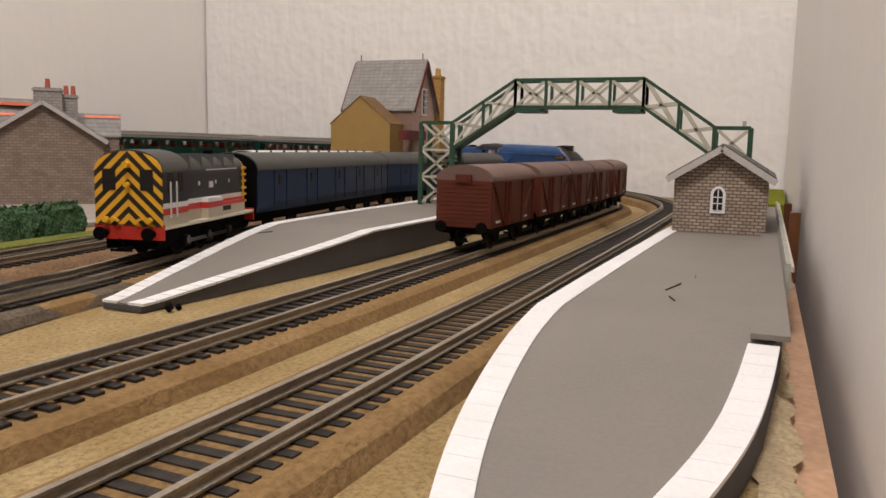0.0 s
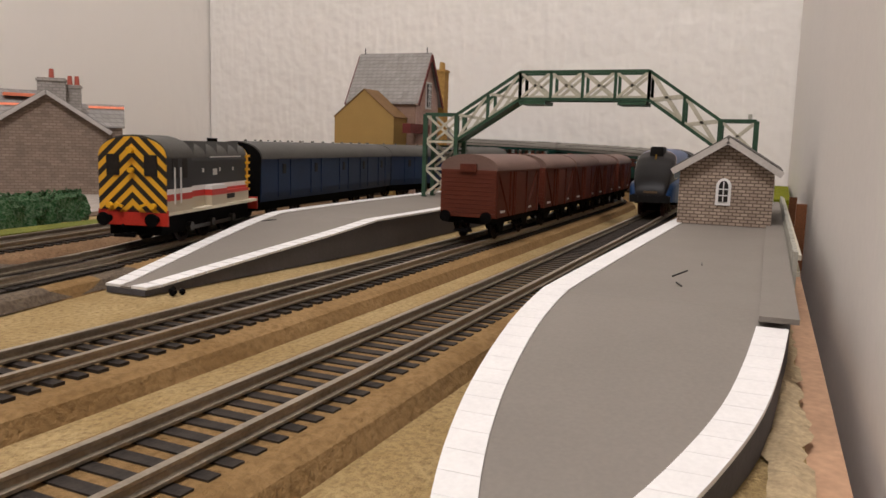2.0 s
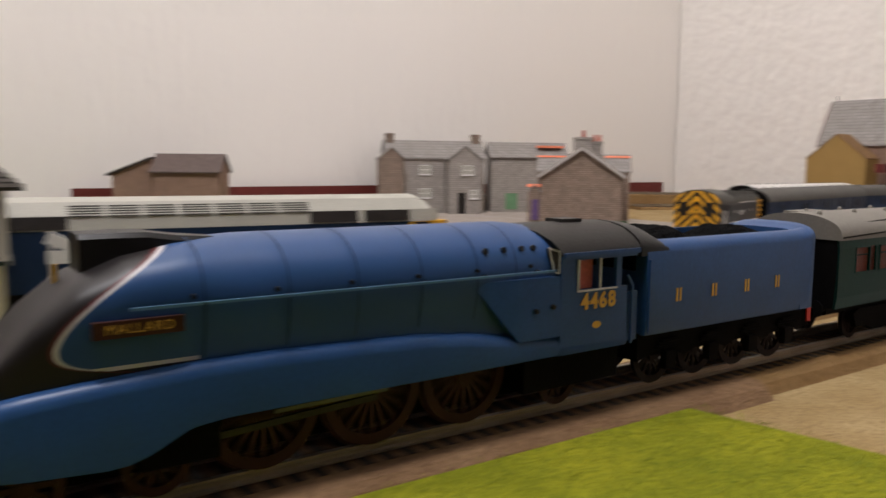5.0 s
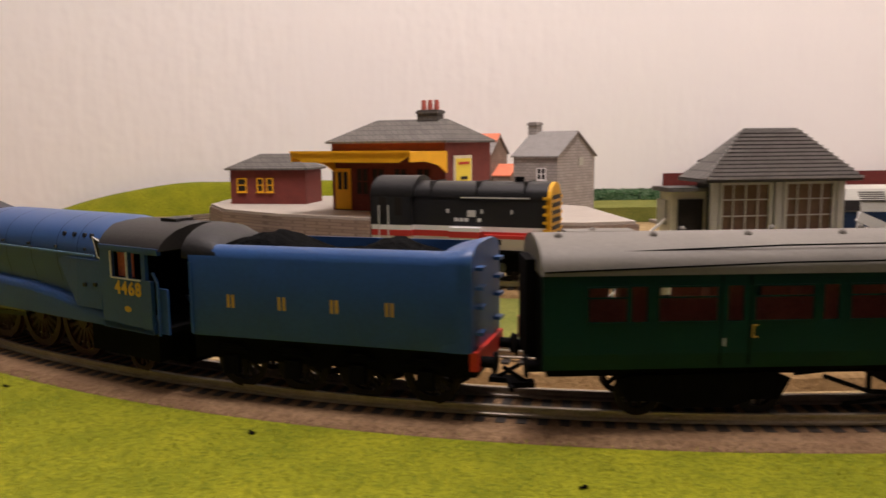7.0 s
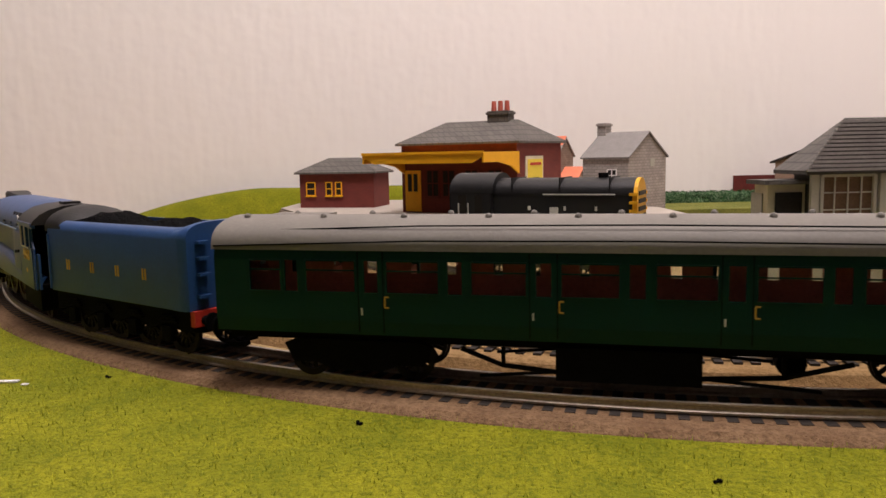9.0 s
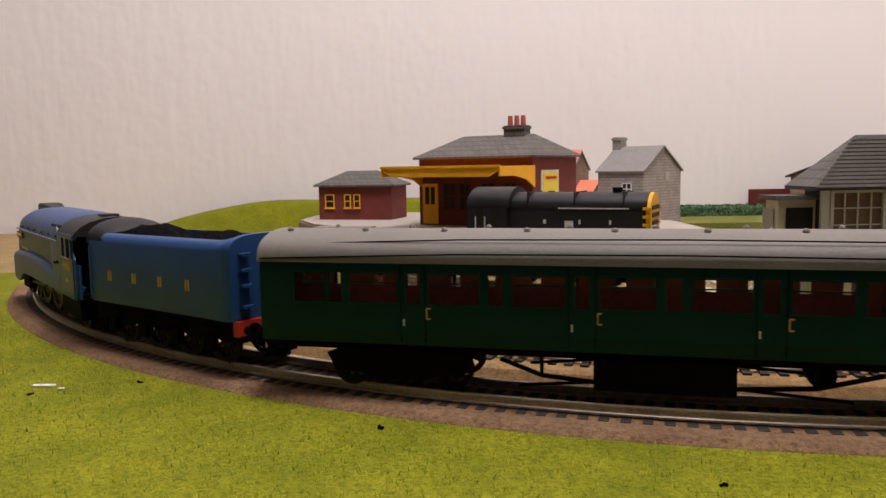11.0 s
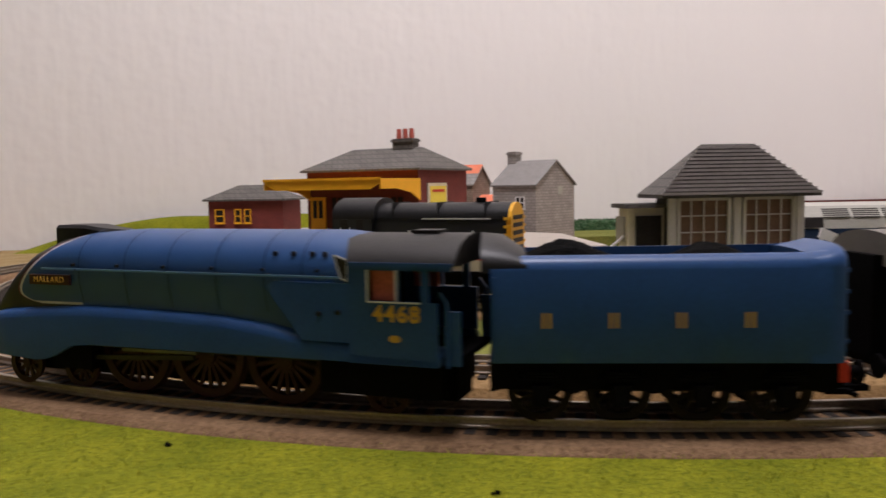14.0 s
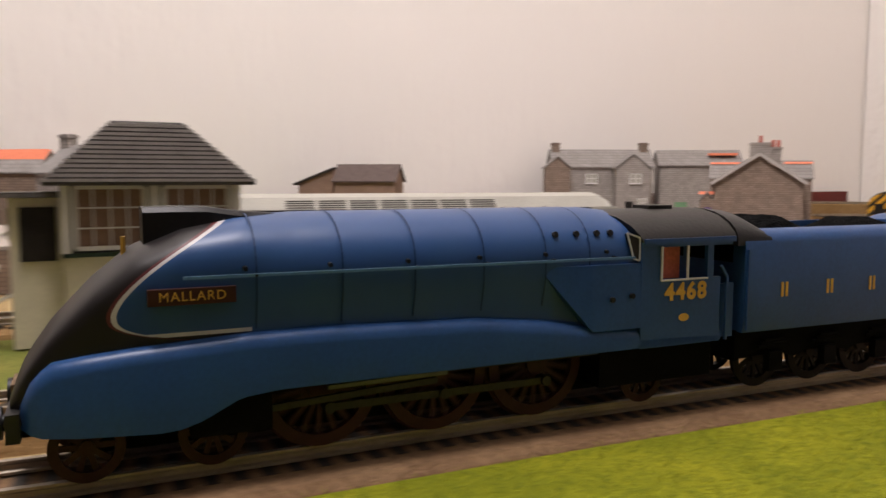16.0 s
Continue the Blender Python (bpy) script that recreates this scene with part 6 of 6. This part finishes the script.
chimney(house, 1.262, 0.487, 0.0, 0.146, 0.012, 0.012, mat("mustard_brick", (0.42, 0.24, 0.07), 0.8, var=0.25, scale=300), 2, mat("mustard_pots", (0.46, 0.28, 0.09), 0.8, var=0.2))
gable_block(house, 1.25, 1.33, 0.50, 0.545, 0.0, 0.070, 0.098, PINK, SLATE, True, 0.003)
boxed("canopy", MAROON, house, 1.150, 1.20, 0.474, 0.4835, 0.070, 0.080, label="maroon canopy fascia")
for y in (0.486, 0.564):
    bm = B()
    rod(bm, (1.215, y, 0.1595), (1.215, y, 0.1665), 0.0006, 6)
    part("finial", bm, BLACK, house)

# the near stone house in the yard
near_house = thing("stone_house", pose(0.885, 0.765, 0.0036, 0, 0, -45), "grey-brown printed stone house with chimney, gable to the tracks", "house", group="stone houses")
gable_block(near_house, 0.0, 0.099, 0.0, 0.050, 0.0, 0.0600, 0.0930, STONE2, SLATE, False, 0.004, 0.002, barge=mat("pale_barge_two", (0.48, 0.44, 0.41), 0.7, var=0.1))
gable_block(near_house, -0.005, 0.113, 0.0505, 0.092, 0.0, 0.0640, 0.0840, STONE2, SLATE, True, 0.002)
chimney(near_house, 0.052, 0.034, 0.070, 0.1070, 0.024, 0.012, GREYHOUSE, 1)
chimney(near_house, 0.070, 0.046, 0.070, 0.1020, 0.013, 0.013, GREYHOUSE, 2)
gable_block(near_house, -0.0165, -0.0005, 0.004, 0.030, 0.0, 0.036, 0.046, STONE2, SLATE, False, 0.0015)
boxed("side_door", mat("purple_door", (0.13, 0.08, 0.20), 0.6), near_house, -0.0110, -0.0030, 0.0030, 0.0037, 0.002, 0.028, label="dull purple side door")
for x0, x1, y, z in ((-0.018, 0.0, 0.017, 0.0470), (-0.006, 0.030, 0.071, 0.0850), (0.082, 0.115, 0.071, 0.0850)):
    bm = B()
    prism(bm, [(y - 0.0055, z - 0.0036), (y, z), (y + 0.0055, z - 0.0036), (y, z - 0.0014)], x0, x1)
    part("orange_ridge", bm, ORANGE, near_house, "orange ridge tiles")

far_house = thing("stone_house", pose(-0.3137, 0.4850, 0.0036, 0, 0, -25), "pale stone double-fronted house with two chimneys", "house", group="stone houses")
gable_block(far_house, 0.800, 0.944, 0.945, 1.005, 0.0, 0.0800, 0.1035, GREYHOUSE, SLATE, True, 0.003)
gable_block(far_house, 0.885, 0.932, 0.918, 0.944, 0.0, 0.0780, 0.0960, GREYHOUSE, SLATE, False, 0.002)
gable_block(far_house, 0.785, 0.820, 0.922, 0.944, 0.0, 0.0780, 0.0930, STONE2, SLATE, False, 0.002)
for x in (0.807, 0.937):
    chimney(far_house, x, 0.975, 0.095, 0.1150, 0.011, 0.011, STONE2, 0)
for x, z in ((0.855, 0.022), (0.855, 0.056), (0.912, 0.056)):
    window(far_house, x, z, 0.016, 0.013, 0.9175 if x > 0.88 else 0.9445, (2, 2), pane=PALEROOF)
boxed("doorway", DARKSLOT, far_house, 0.898, 0.909, 0.9168, 0.9175, 0.0, 0.030, label="dark arched doorway")
window(far_house, 0.922, 0.022, 0.012, 0.012, 0.9175, (2, 2), pane=PALEROOF)

mid_house = thing("stone_house", pose(-0.3470, 0.6090, 0.0036, 0, 0, -30), "plain pale stone house with orange ridge tiles", "house", group="stone houses")
gable_block(mid_house, 0.963, 1.080, 0.952, 1.000, 0.0, 0.0830, 0.1030, GREYHOUSE, SLATE, True, 0.003)
boxed("orange_tiles", ORANGE, mid_house, 1.035, 1.075, 0.957, 0.967, 0.0965, 0.1000, label="orange roof tiles")
boxed("green_door", mat("green_door", (0.16, 0.30, 0.16), 0.6), mid_house, 0.985, 1.003, 0.9510, 0.9518, 0.004, 0.028, label="faded green door")

shed = thing("brown_shed", pose(-0.4511, 0.4828, 0.0036, 0, 0, -35), "small brown wooden shed with a low roof", "shed")
gable_block(shed, 0.475, 0.550, 0.925, 0.975, 0.0, 0.060, 0.0785, BROWNBRICK, mat("brown_felt", (0.12, 0.09, 0.08), 0.8, var=0.2), True, 0.003)

bm = B()
prism(bm, [(0.428, 0.0), (0.4725, 0.0), (0.4725, 0.0735), (0.428, 0.0560)], 0.930, 0.970, axis="y")
part("lean_to", bm, BROWNBRICK, shed, "brown lean-to wall")
bm = B()
prism(bm, [(0.422, 0.0542), (0.4725, 0.0740), (0.4725, 0.0762), (0.422, 0.0564)], 0.927, 0.973, axis="y")
part("lean_to_roof", bm, mat("black_felt", (0.05, 0.042, 0.038), 0.8, var=0.2), shed, "dark sloping lean-to roof")

bm = B()
box(bm, 0.40, 1.50, 1.047, 1.050, 0, 0.042)
tagged(part("boundary_fence", bm, MAROON), "dark red boundary fence along the wall", "fence", kind="structure")

cottage = thing("grey_cottage", pose(0.1482, 0.798, 0.0036, 0, 0, -46.4), "small pale grey stone cottage with a chimney", "cottage")
gable_block(cottage, 0.002, 0.054, 0.002, 0.0705, 0.0, 0.0675, 0.0905, GREYHOUSE, mat("pale_grey_slates", (0.25, 0.235, 0.22), 0.8, var=0.12, scale=150), True, 0.002)
chimney(cottage, 0.004, 0.0363, 0.080, 0.1017, 0.010, 0.010, GREYHOUSE, 0)
window(cottage, 0.036, 0.045, 0.010, 0.011, 0.0018, (2, 2), pane=DARKSLOT)
boxed("gable_window", PALEROOF, cottage, 0.0541, 0.0546, 0.040, 0.048, 0.058, 0.066, label="pale gable window")
tiled_house = thing("small_house", pose(0.098, 0.962, 0.0006, 0, 0, -35), "small grey house with orange roof tiles behind the station", "house")
gable_block(tiled_house, 0.0, 0.060, 0.0, 0.044, 0.0, 0.072, 0.092, STONE2, SLATE, True, 0.002)
gable_block(tiled_house, 0.0625, 0.085, 0.0, 0.036, 0.0, 0.046, 0.058, STONE2, ORANGE, True, 0.001)
bm = B()
prism(bm, [(0.012, 0.0850), (0.022, 0.0955), (0.032, 0.0850), (0.022, 0.0925)], -0.003, 0.0615)
part("orange_ridge", bm, ORANGE, tiled_house, "orange ridge tiles")

# ---- the station ----
station_ground = [(-0.145, 0.87), (-0.150, 0.80), (-0.125, 0.735), (-0.07, 0.675), (0.0, 0.625), (0.08, 0.580), (0.16, 0.555), (0.20, 0.560), (0.20, 0.70), (0.12, 0.80), (-0.04, 0.90), (-0.12, 0.91)]
bm = B()
prism(bm, station_ground, 0.0006, 0.0258, axis="z")
plat = tagged(part("station_platform", bm, STONE2), "curved station platform with pale paving", "platform", kind="structure")
bm = B()
prism(bm, [(x + (0.03 - x) * 0.012, y + (0.72 - y) * 0.012) for x, y in station_ground], 0.0260, 0.0281, axis="z")
part("paving", bm, mat("pale_paving", (0.40, 0.355, 0.30), 0.7, var=0.1, scale=60), plat, "pale tan paving")

ST = pose(-0.0302, 0.7057, 0.0282, 0, 0, -33.7)
station = thing("station_building", ST, "red brick station with yellow canopy and slate roof", "station")
boxed("wall", REDBRICK, station, 0.004, 0.1157, 0.004, 0.0885, 0.0, 0.0570)
hip_roof(station, 0.0, 0.1197, 0.0, 0.0923, 0.0588, 0.0774, 0.024, SLATE_D)
chimney(station, 0.079, 0.046, 0.070, 0.0850, 0.020, 0.011, SLATE_D, 3)
bm = B()
prism(bm, [(0.008, 0.0505), (0.1165, 0.0505), (0.1165, 0.0470), (0.108, 0.0425), (0.018, 0.0425), (0.008, 0.0470)], -0.0535, -0.0520, axis="y")
box(bm, 0.008, 0.1165, -0.0518, 0.0036, 0.0490, 0.0504)
prism(bm, [(-0.0535, 0.0505), (0.0036, 0.0505), (0.0036, 0.0330), (-0.010, 0.0395), (-0.030, 0.0428), (-0.0535, 0.0428)], 0.1167, 0.1182)
prism(bm, [(-0.0535, 0.0505), (0.0036, 0.0505), (0.0036, 0.0330), (-0.010, 0.0395), (-0.030, 0.0428), (-0.0535, 0.0428)], 0.0062, 0.0077)
part("canopy", bm, CANOPY, station, "bright yellow platform canopy")
bm = B()
box(bm, 0.0060, 0.1184, -0.0545, -0.0537, 0.0494, 0.0514)
part("canopy_trim", bm, CANOPY, station)
door = boxed("door", CANOPY, station, 0.008, 0.024, 0.0028, 0.0038, 0.001, 0.036, label="yellow door with dark panes")
for x in (0.0130, 0.0190):
    boxed("pane", DARKSLOT, door, x - 0.0018, x + 0.0018, 0.0022, 0.0029, 0.018, 0.033)
for x in (0.036, 0.052, 0.074, 0.096):
    window(station, x, 0.014, 0.012, 0.022, 0.0040, (2, 2), frame_mat=MAROON)
sign = boxed("poster_board", CREAM, station, 0.1158, 0.1168, 0.018, 0.050, 0.022, 0.0465, label="cream framed yellow poster board")
boxed("poster", mat("poster_yellow", (0.80, 0.62, 0.06), 0.5, var=0.05), sign, 0.1169, 0.1174, 0.0205, 0.0475, 0.0245, 0.0440)
boxed("poster_text", RED, sign, 0.1175, 0.1178, 0.0240, 0.0440, 0.0390, 0.0412)
boxed("poster_text", DARKSLOT, sign, 0.1175, 0.1178, 0.0280, 0.0400, 0.0265, 0.0290)

side_hut = thing("brick_hut", pose(-0.132, 0.795, 0.0282, 0, 0, -16), "small red brick hut with yellow windows and slate roof", "hut")
boxed("wall", REDBRICK, side_hut, 0.003, 0.080, 0.003, 0.048, 0.0, 0.0330)
hip_roof(side_hut, -0.001, 0.084, -0.001, 0.052, 0.0345, 0.0480, 0.026, SLATE_D)
for x, w in ((0.015, 0.009), (0.034, 0.006), (0.044, 0.006)):
    window(side_hut, x, 0.012, w, 0.0125, 0.0028, (1, 2), frame_mat=CANOPY)

# ---- the signal box ----
BATTEN = mat("roof_batten_grey", (0.30, 0.28, 0.26), 0.7, var=0.15)
BX = pose(0.1660, 0.3745, 0.0022, 0, 0, 2.0)
sbox = thing("signal_box", BX, "cream and grey signal box with hipped slatted roof", "signal box")
boxed("base_wall", CREAM, sbox, 0.006, 0.0715, 0.003, 0.0215, 0.0006, 0.0365, label="cream lower wall")
boxed("upper_wall", mat("grey_green_trim", (0.10, 0.105, 0.095), 0.6, var=0.2), sbox, 0.007, 0.0710, 0.0042, 0.0210, 0.0367, 0.0628, label="grey upper wall")
hip_roof(sbox, -0.0005, 0.0775, -0.005, 0.0265, 0.0645, 0.0880, 0.0255, SLATE_D)
for k in range(13):
    f = k / 13
    boxed("roof_batten", BATTEN, sbox, -0.0005 + 0.0255 * f, 0.0775 - 0.0255 * f, -0.0058 + 0.01575 * f, -0.0042 + 0.01575 * f, 0.0641 + 0.0235 * f, 0.0653 + 0.0235 * f)
for x0, x1 in ((0.0105, 0.0355), (0.0430, 0.0680)):
    boxed("blind", CURTAIN, sbox, x0, x1, 0.0036, 0.0041, 0.0390, 0.0615, label="brown printed interior behind the window")
    bm = B()
    for q in np.linspace(x0, x1, 5):
        bar(bm, (q, 0.0026, 0.0385), (q, 0.0026, 0.0620), 0.0006 if x0 < q < x1 else 0.0016)
    for z in (0.0385, 0.0463, 0.0541, 0.0620):
        bar(bm, (x0, 0.0026, z), (x1, 0.0026, z), 0.0006 if 0.040 < z < 0.061 else 0.0016)
    part("window_frame", bm, WHITE, sbox, "white window bars")
for x in (0.0070, 0.0392, 0.0710):
    boxed("corner_post", WHITE, sbox, x - 0.0018, x + 0.0018, 0.0012, 0.0034, 0.0367, 0.0626)
boxed("name_board", DARKSLOT, sbox, 0.030, 0.055, 0.0018, 0.0026, 0.0285, 0.0335, label="dark name board, unreadable")
boxed("fascia", mat("dark_green_trim", (0.03, 0.05, 0.035), 0.6), sbox, 0.0055, 0.0725, 0.0010, 0.0016, 0.0353, 0.0369)
porch = boxed("porch", CREAM, sbox, -0.0120, 0.0058, 0.008, 0.0210, 0.0006, 0.0580, label="cream porch with open dark doorway")
boxed("doorway", DARKSLOT, porch, -0.0085, 0.0040, 0.0070, 0.0077, 0.034, 0.0545)
boxed("porch_roof", SLATE_D, porch, -0.0150, 0.0070, 0.0045, 0.0240, 0.0582, 0.0602)
boxed("side_pane", PALEROOF, porch, -0.0128, -0.0122, 0.012, 0.023, 0.042, 0.054)
for k in range(9):
    boxed("stair", CREAM, porch, -0.0205 - k * 0.0042, -0.0163 - k * 0.0042, 0.012, 0.026, 0.0300 - k * 0.0034, 0.0314 - k * 0.0034)
bm = B()
bar(bm, (0.0095, 0.011, 0.0315), (-0.055, 0.011, -0.001 + 0.002), 0.0012)
bar(bm, (-0.013, 0.011, 0.0450), (-0.054, 0.011, 0.0120), 0.0010)
part("stair_rail", bm, WHITE, porch)
bm = B()
bar(bm, (0.088, 0.012, 0.044), (0.118, 0.004, 0.030), 0.0016, 0.0050)
bar(bm, (0.088, 0.012, 0.036), (0.118, 0.004, 0.036), 0.0016, 0.0050)
bar(bm, (0.090, 0.014, 0.0006), (0.090, 0.014, 0.046), 0.0014)
tagged(part("white_crossing_sign", bm, WHITE, at=BX), "white painted cross boards beside the signal box", "sign")


# ---- hedges ----
def hedge(name, a, b, w, h, label):
    rng = random.Random(11)
    bm = B()
    a, b = Vector(a), Vector(b)
    n = int((b - a).length / 0.006)
    d = (b - a).normalized()
    side = Vector((-d.y, d.x, 0))
    rows = []
    for i in range(n + 1):
        p = a.lerp(b, i / n)
        ring = []
        for k in range(9):
            t = math.pi * k / 8
            q = p - side * math.cos(t) * w / 2 + Vector((0, 0, h * min(1, 1.25 * math.sin(t))))
            ring.append(q + Vector((rng.uniform(-1, 1), rng.uniform(-1, 1), rng.uniform(-1, 0.6))) * 0.0015)
        rows.append(ring)
    loft(bm, rows, closed=False, caps=False)
    for _ in range(n * 26):
        p = a.lerp(b, rng.random())
        t = math.pi * rng.uniform(0.02, 0.98)
        q = p - side * math.cos(t) * (w / 2 + 0.0006) + Vector((0, 0, h * min(1, 1.25 * math.sin(t)) + 0.0004))
        r = rng.uniform(0.0010, 0.0022)
        v = [bm.verts.new(q + Vector((rng.uniform(-1, 1), rng.uniform(-1, 1), rng.uniform(-1, 1))) * r) for _ in range(4)]
        for f in ((0, 1, 2), (0, 2, 3), (0, 3, 1)):
            bm.faces.new([v[i] for i in f])
    return tagged(part(name, bm, HEDGE), label, "hedge")


hedge("hedge", (0.42, 0.505, 0.002), (0.785, 0.5495, 0.002), 0.020, 0.019, "dark green foam hedge beside the yard")
hedge("hedge", (0.25, 0.93, 0.014), (0.46, 0.93, 0.014), 0.016, 0.014, "dark green hedge behind the lawn")


# ---- what moves: the train runs forward round the curve, stops, and backs ----
# seconds and distance along the main line
RUN = [(-0.5, 0.8730), (0, 0.9980), (0.5, 1.1330), (1, 1.2530), (1.5, 1.3680), (2, 1.4880), (2.5, 1.6330), (3, 1.7770), (3.5, 1.9200), (4, 2.0460), (4.5, 2.1710),
       (5, 2.2910), (5.5, 2.4160), (6, 2.5330), (6.5, 2.6340), (7, 2.7170), (7.5, 2.7695), (8, 2.7990), (8.5, 2.8270), (9, 2.8480), (9.7, 2.8620), (10.4, 2.8570),
       (11, 2.8410), (11.5, 2.8250), (12, 2.7970), (12.5, 2.7660), (13, 2.7250), (13.5, 2.6710), (14, 2.6045), (14.5, 2.5340), (15, 2.4620), (15.5, 2.4000), (16, 2.3320),
       (16.5, 2.2640)]


def run_at(t):
    """A smooth reading of RUN."""
    r = np.array(RUN)
    i = int(np.clip(np.searchsorted(r[:, 0], t) - 1, 1, len(r) - 3))
    (t0, a), (t1, b), (t2, c), (t3, d) = r[i - 1:i + 3]
    m1, m2, u, h = (c - a) / (t2 - t0), (d - b) / (t3 - t1), (t - t1) / (t2 - t1), t2 - t1
    return BEHIND + (2 * u**3 - 3 * u**2 + 1) * b + (u**3 - 2 * u**2 + u) * h * m1 + (-2 * u**3 + 3 * u**2) * c + (u**3 - u**2) * h * m2


def motions():
    times = [i * 0.1 for i in range(161)]
    for ob, back, length in ((steam_engine, 0.005, 0.175), (train_tender, 0.182, 0.091), (coach_a, 0.286, 0.262), (coach_b, 0.557, 0.262)):
        walk(ob, [(t, on_way(main_way, run_at(t) - back, length)) for t in times])
    fine = [i / 30 for i in range(481)]
    for ob in drivers:
        x, y, z = ob.matrix_basis.translation
        walk(ob, [(t, pose(x, y, z, 0, math.degrees(run_at(t) / 0.0132), 0)) for t in fine])
    for ob, side in rods:
        rows = []
        for t in fine:
            a = run_at(t) / 0.0132 + (math.pi / 2 if side > 0 else 0)
            rows.append((t, pose(0.0042 * math.sin(a), 0, 0.0132 + 0.0042 * math.cos(a))))
        walk(ob, rows)


motions()
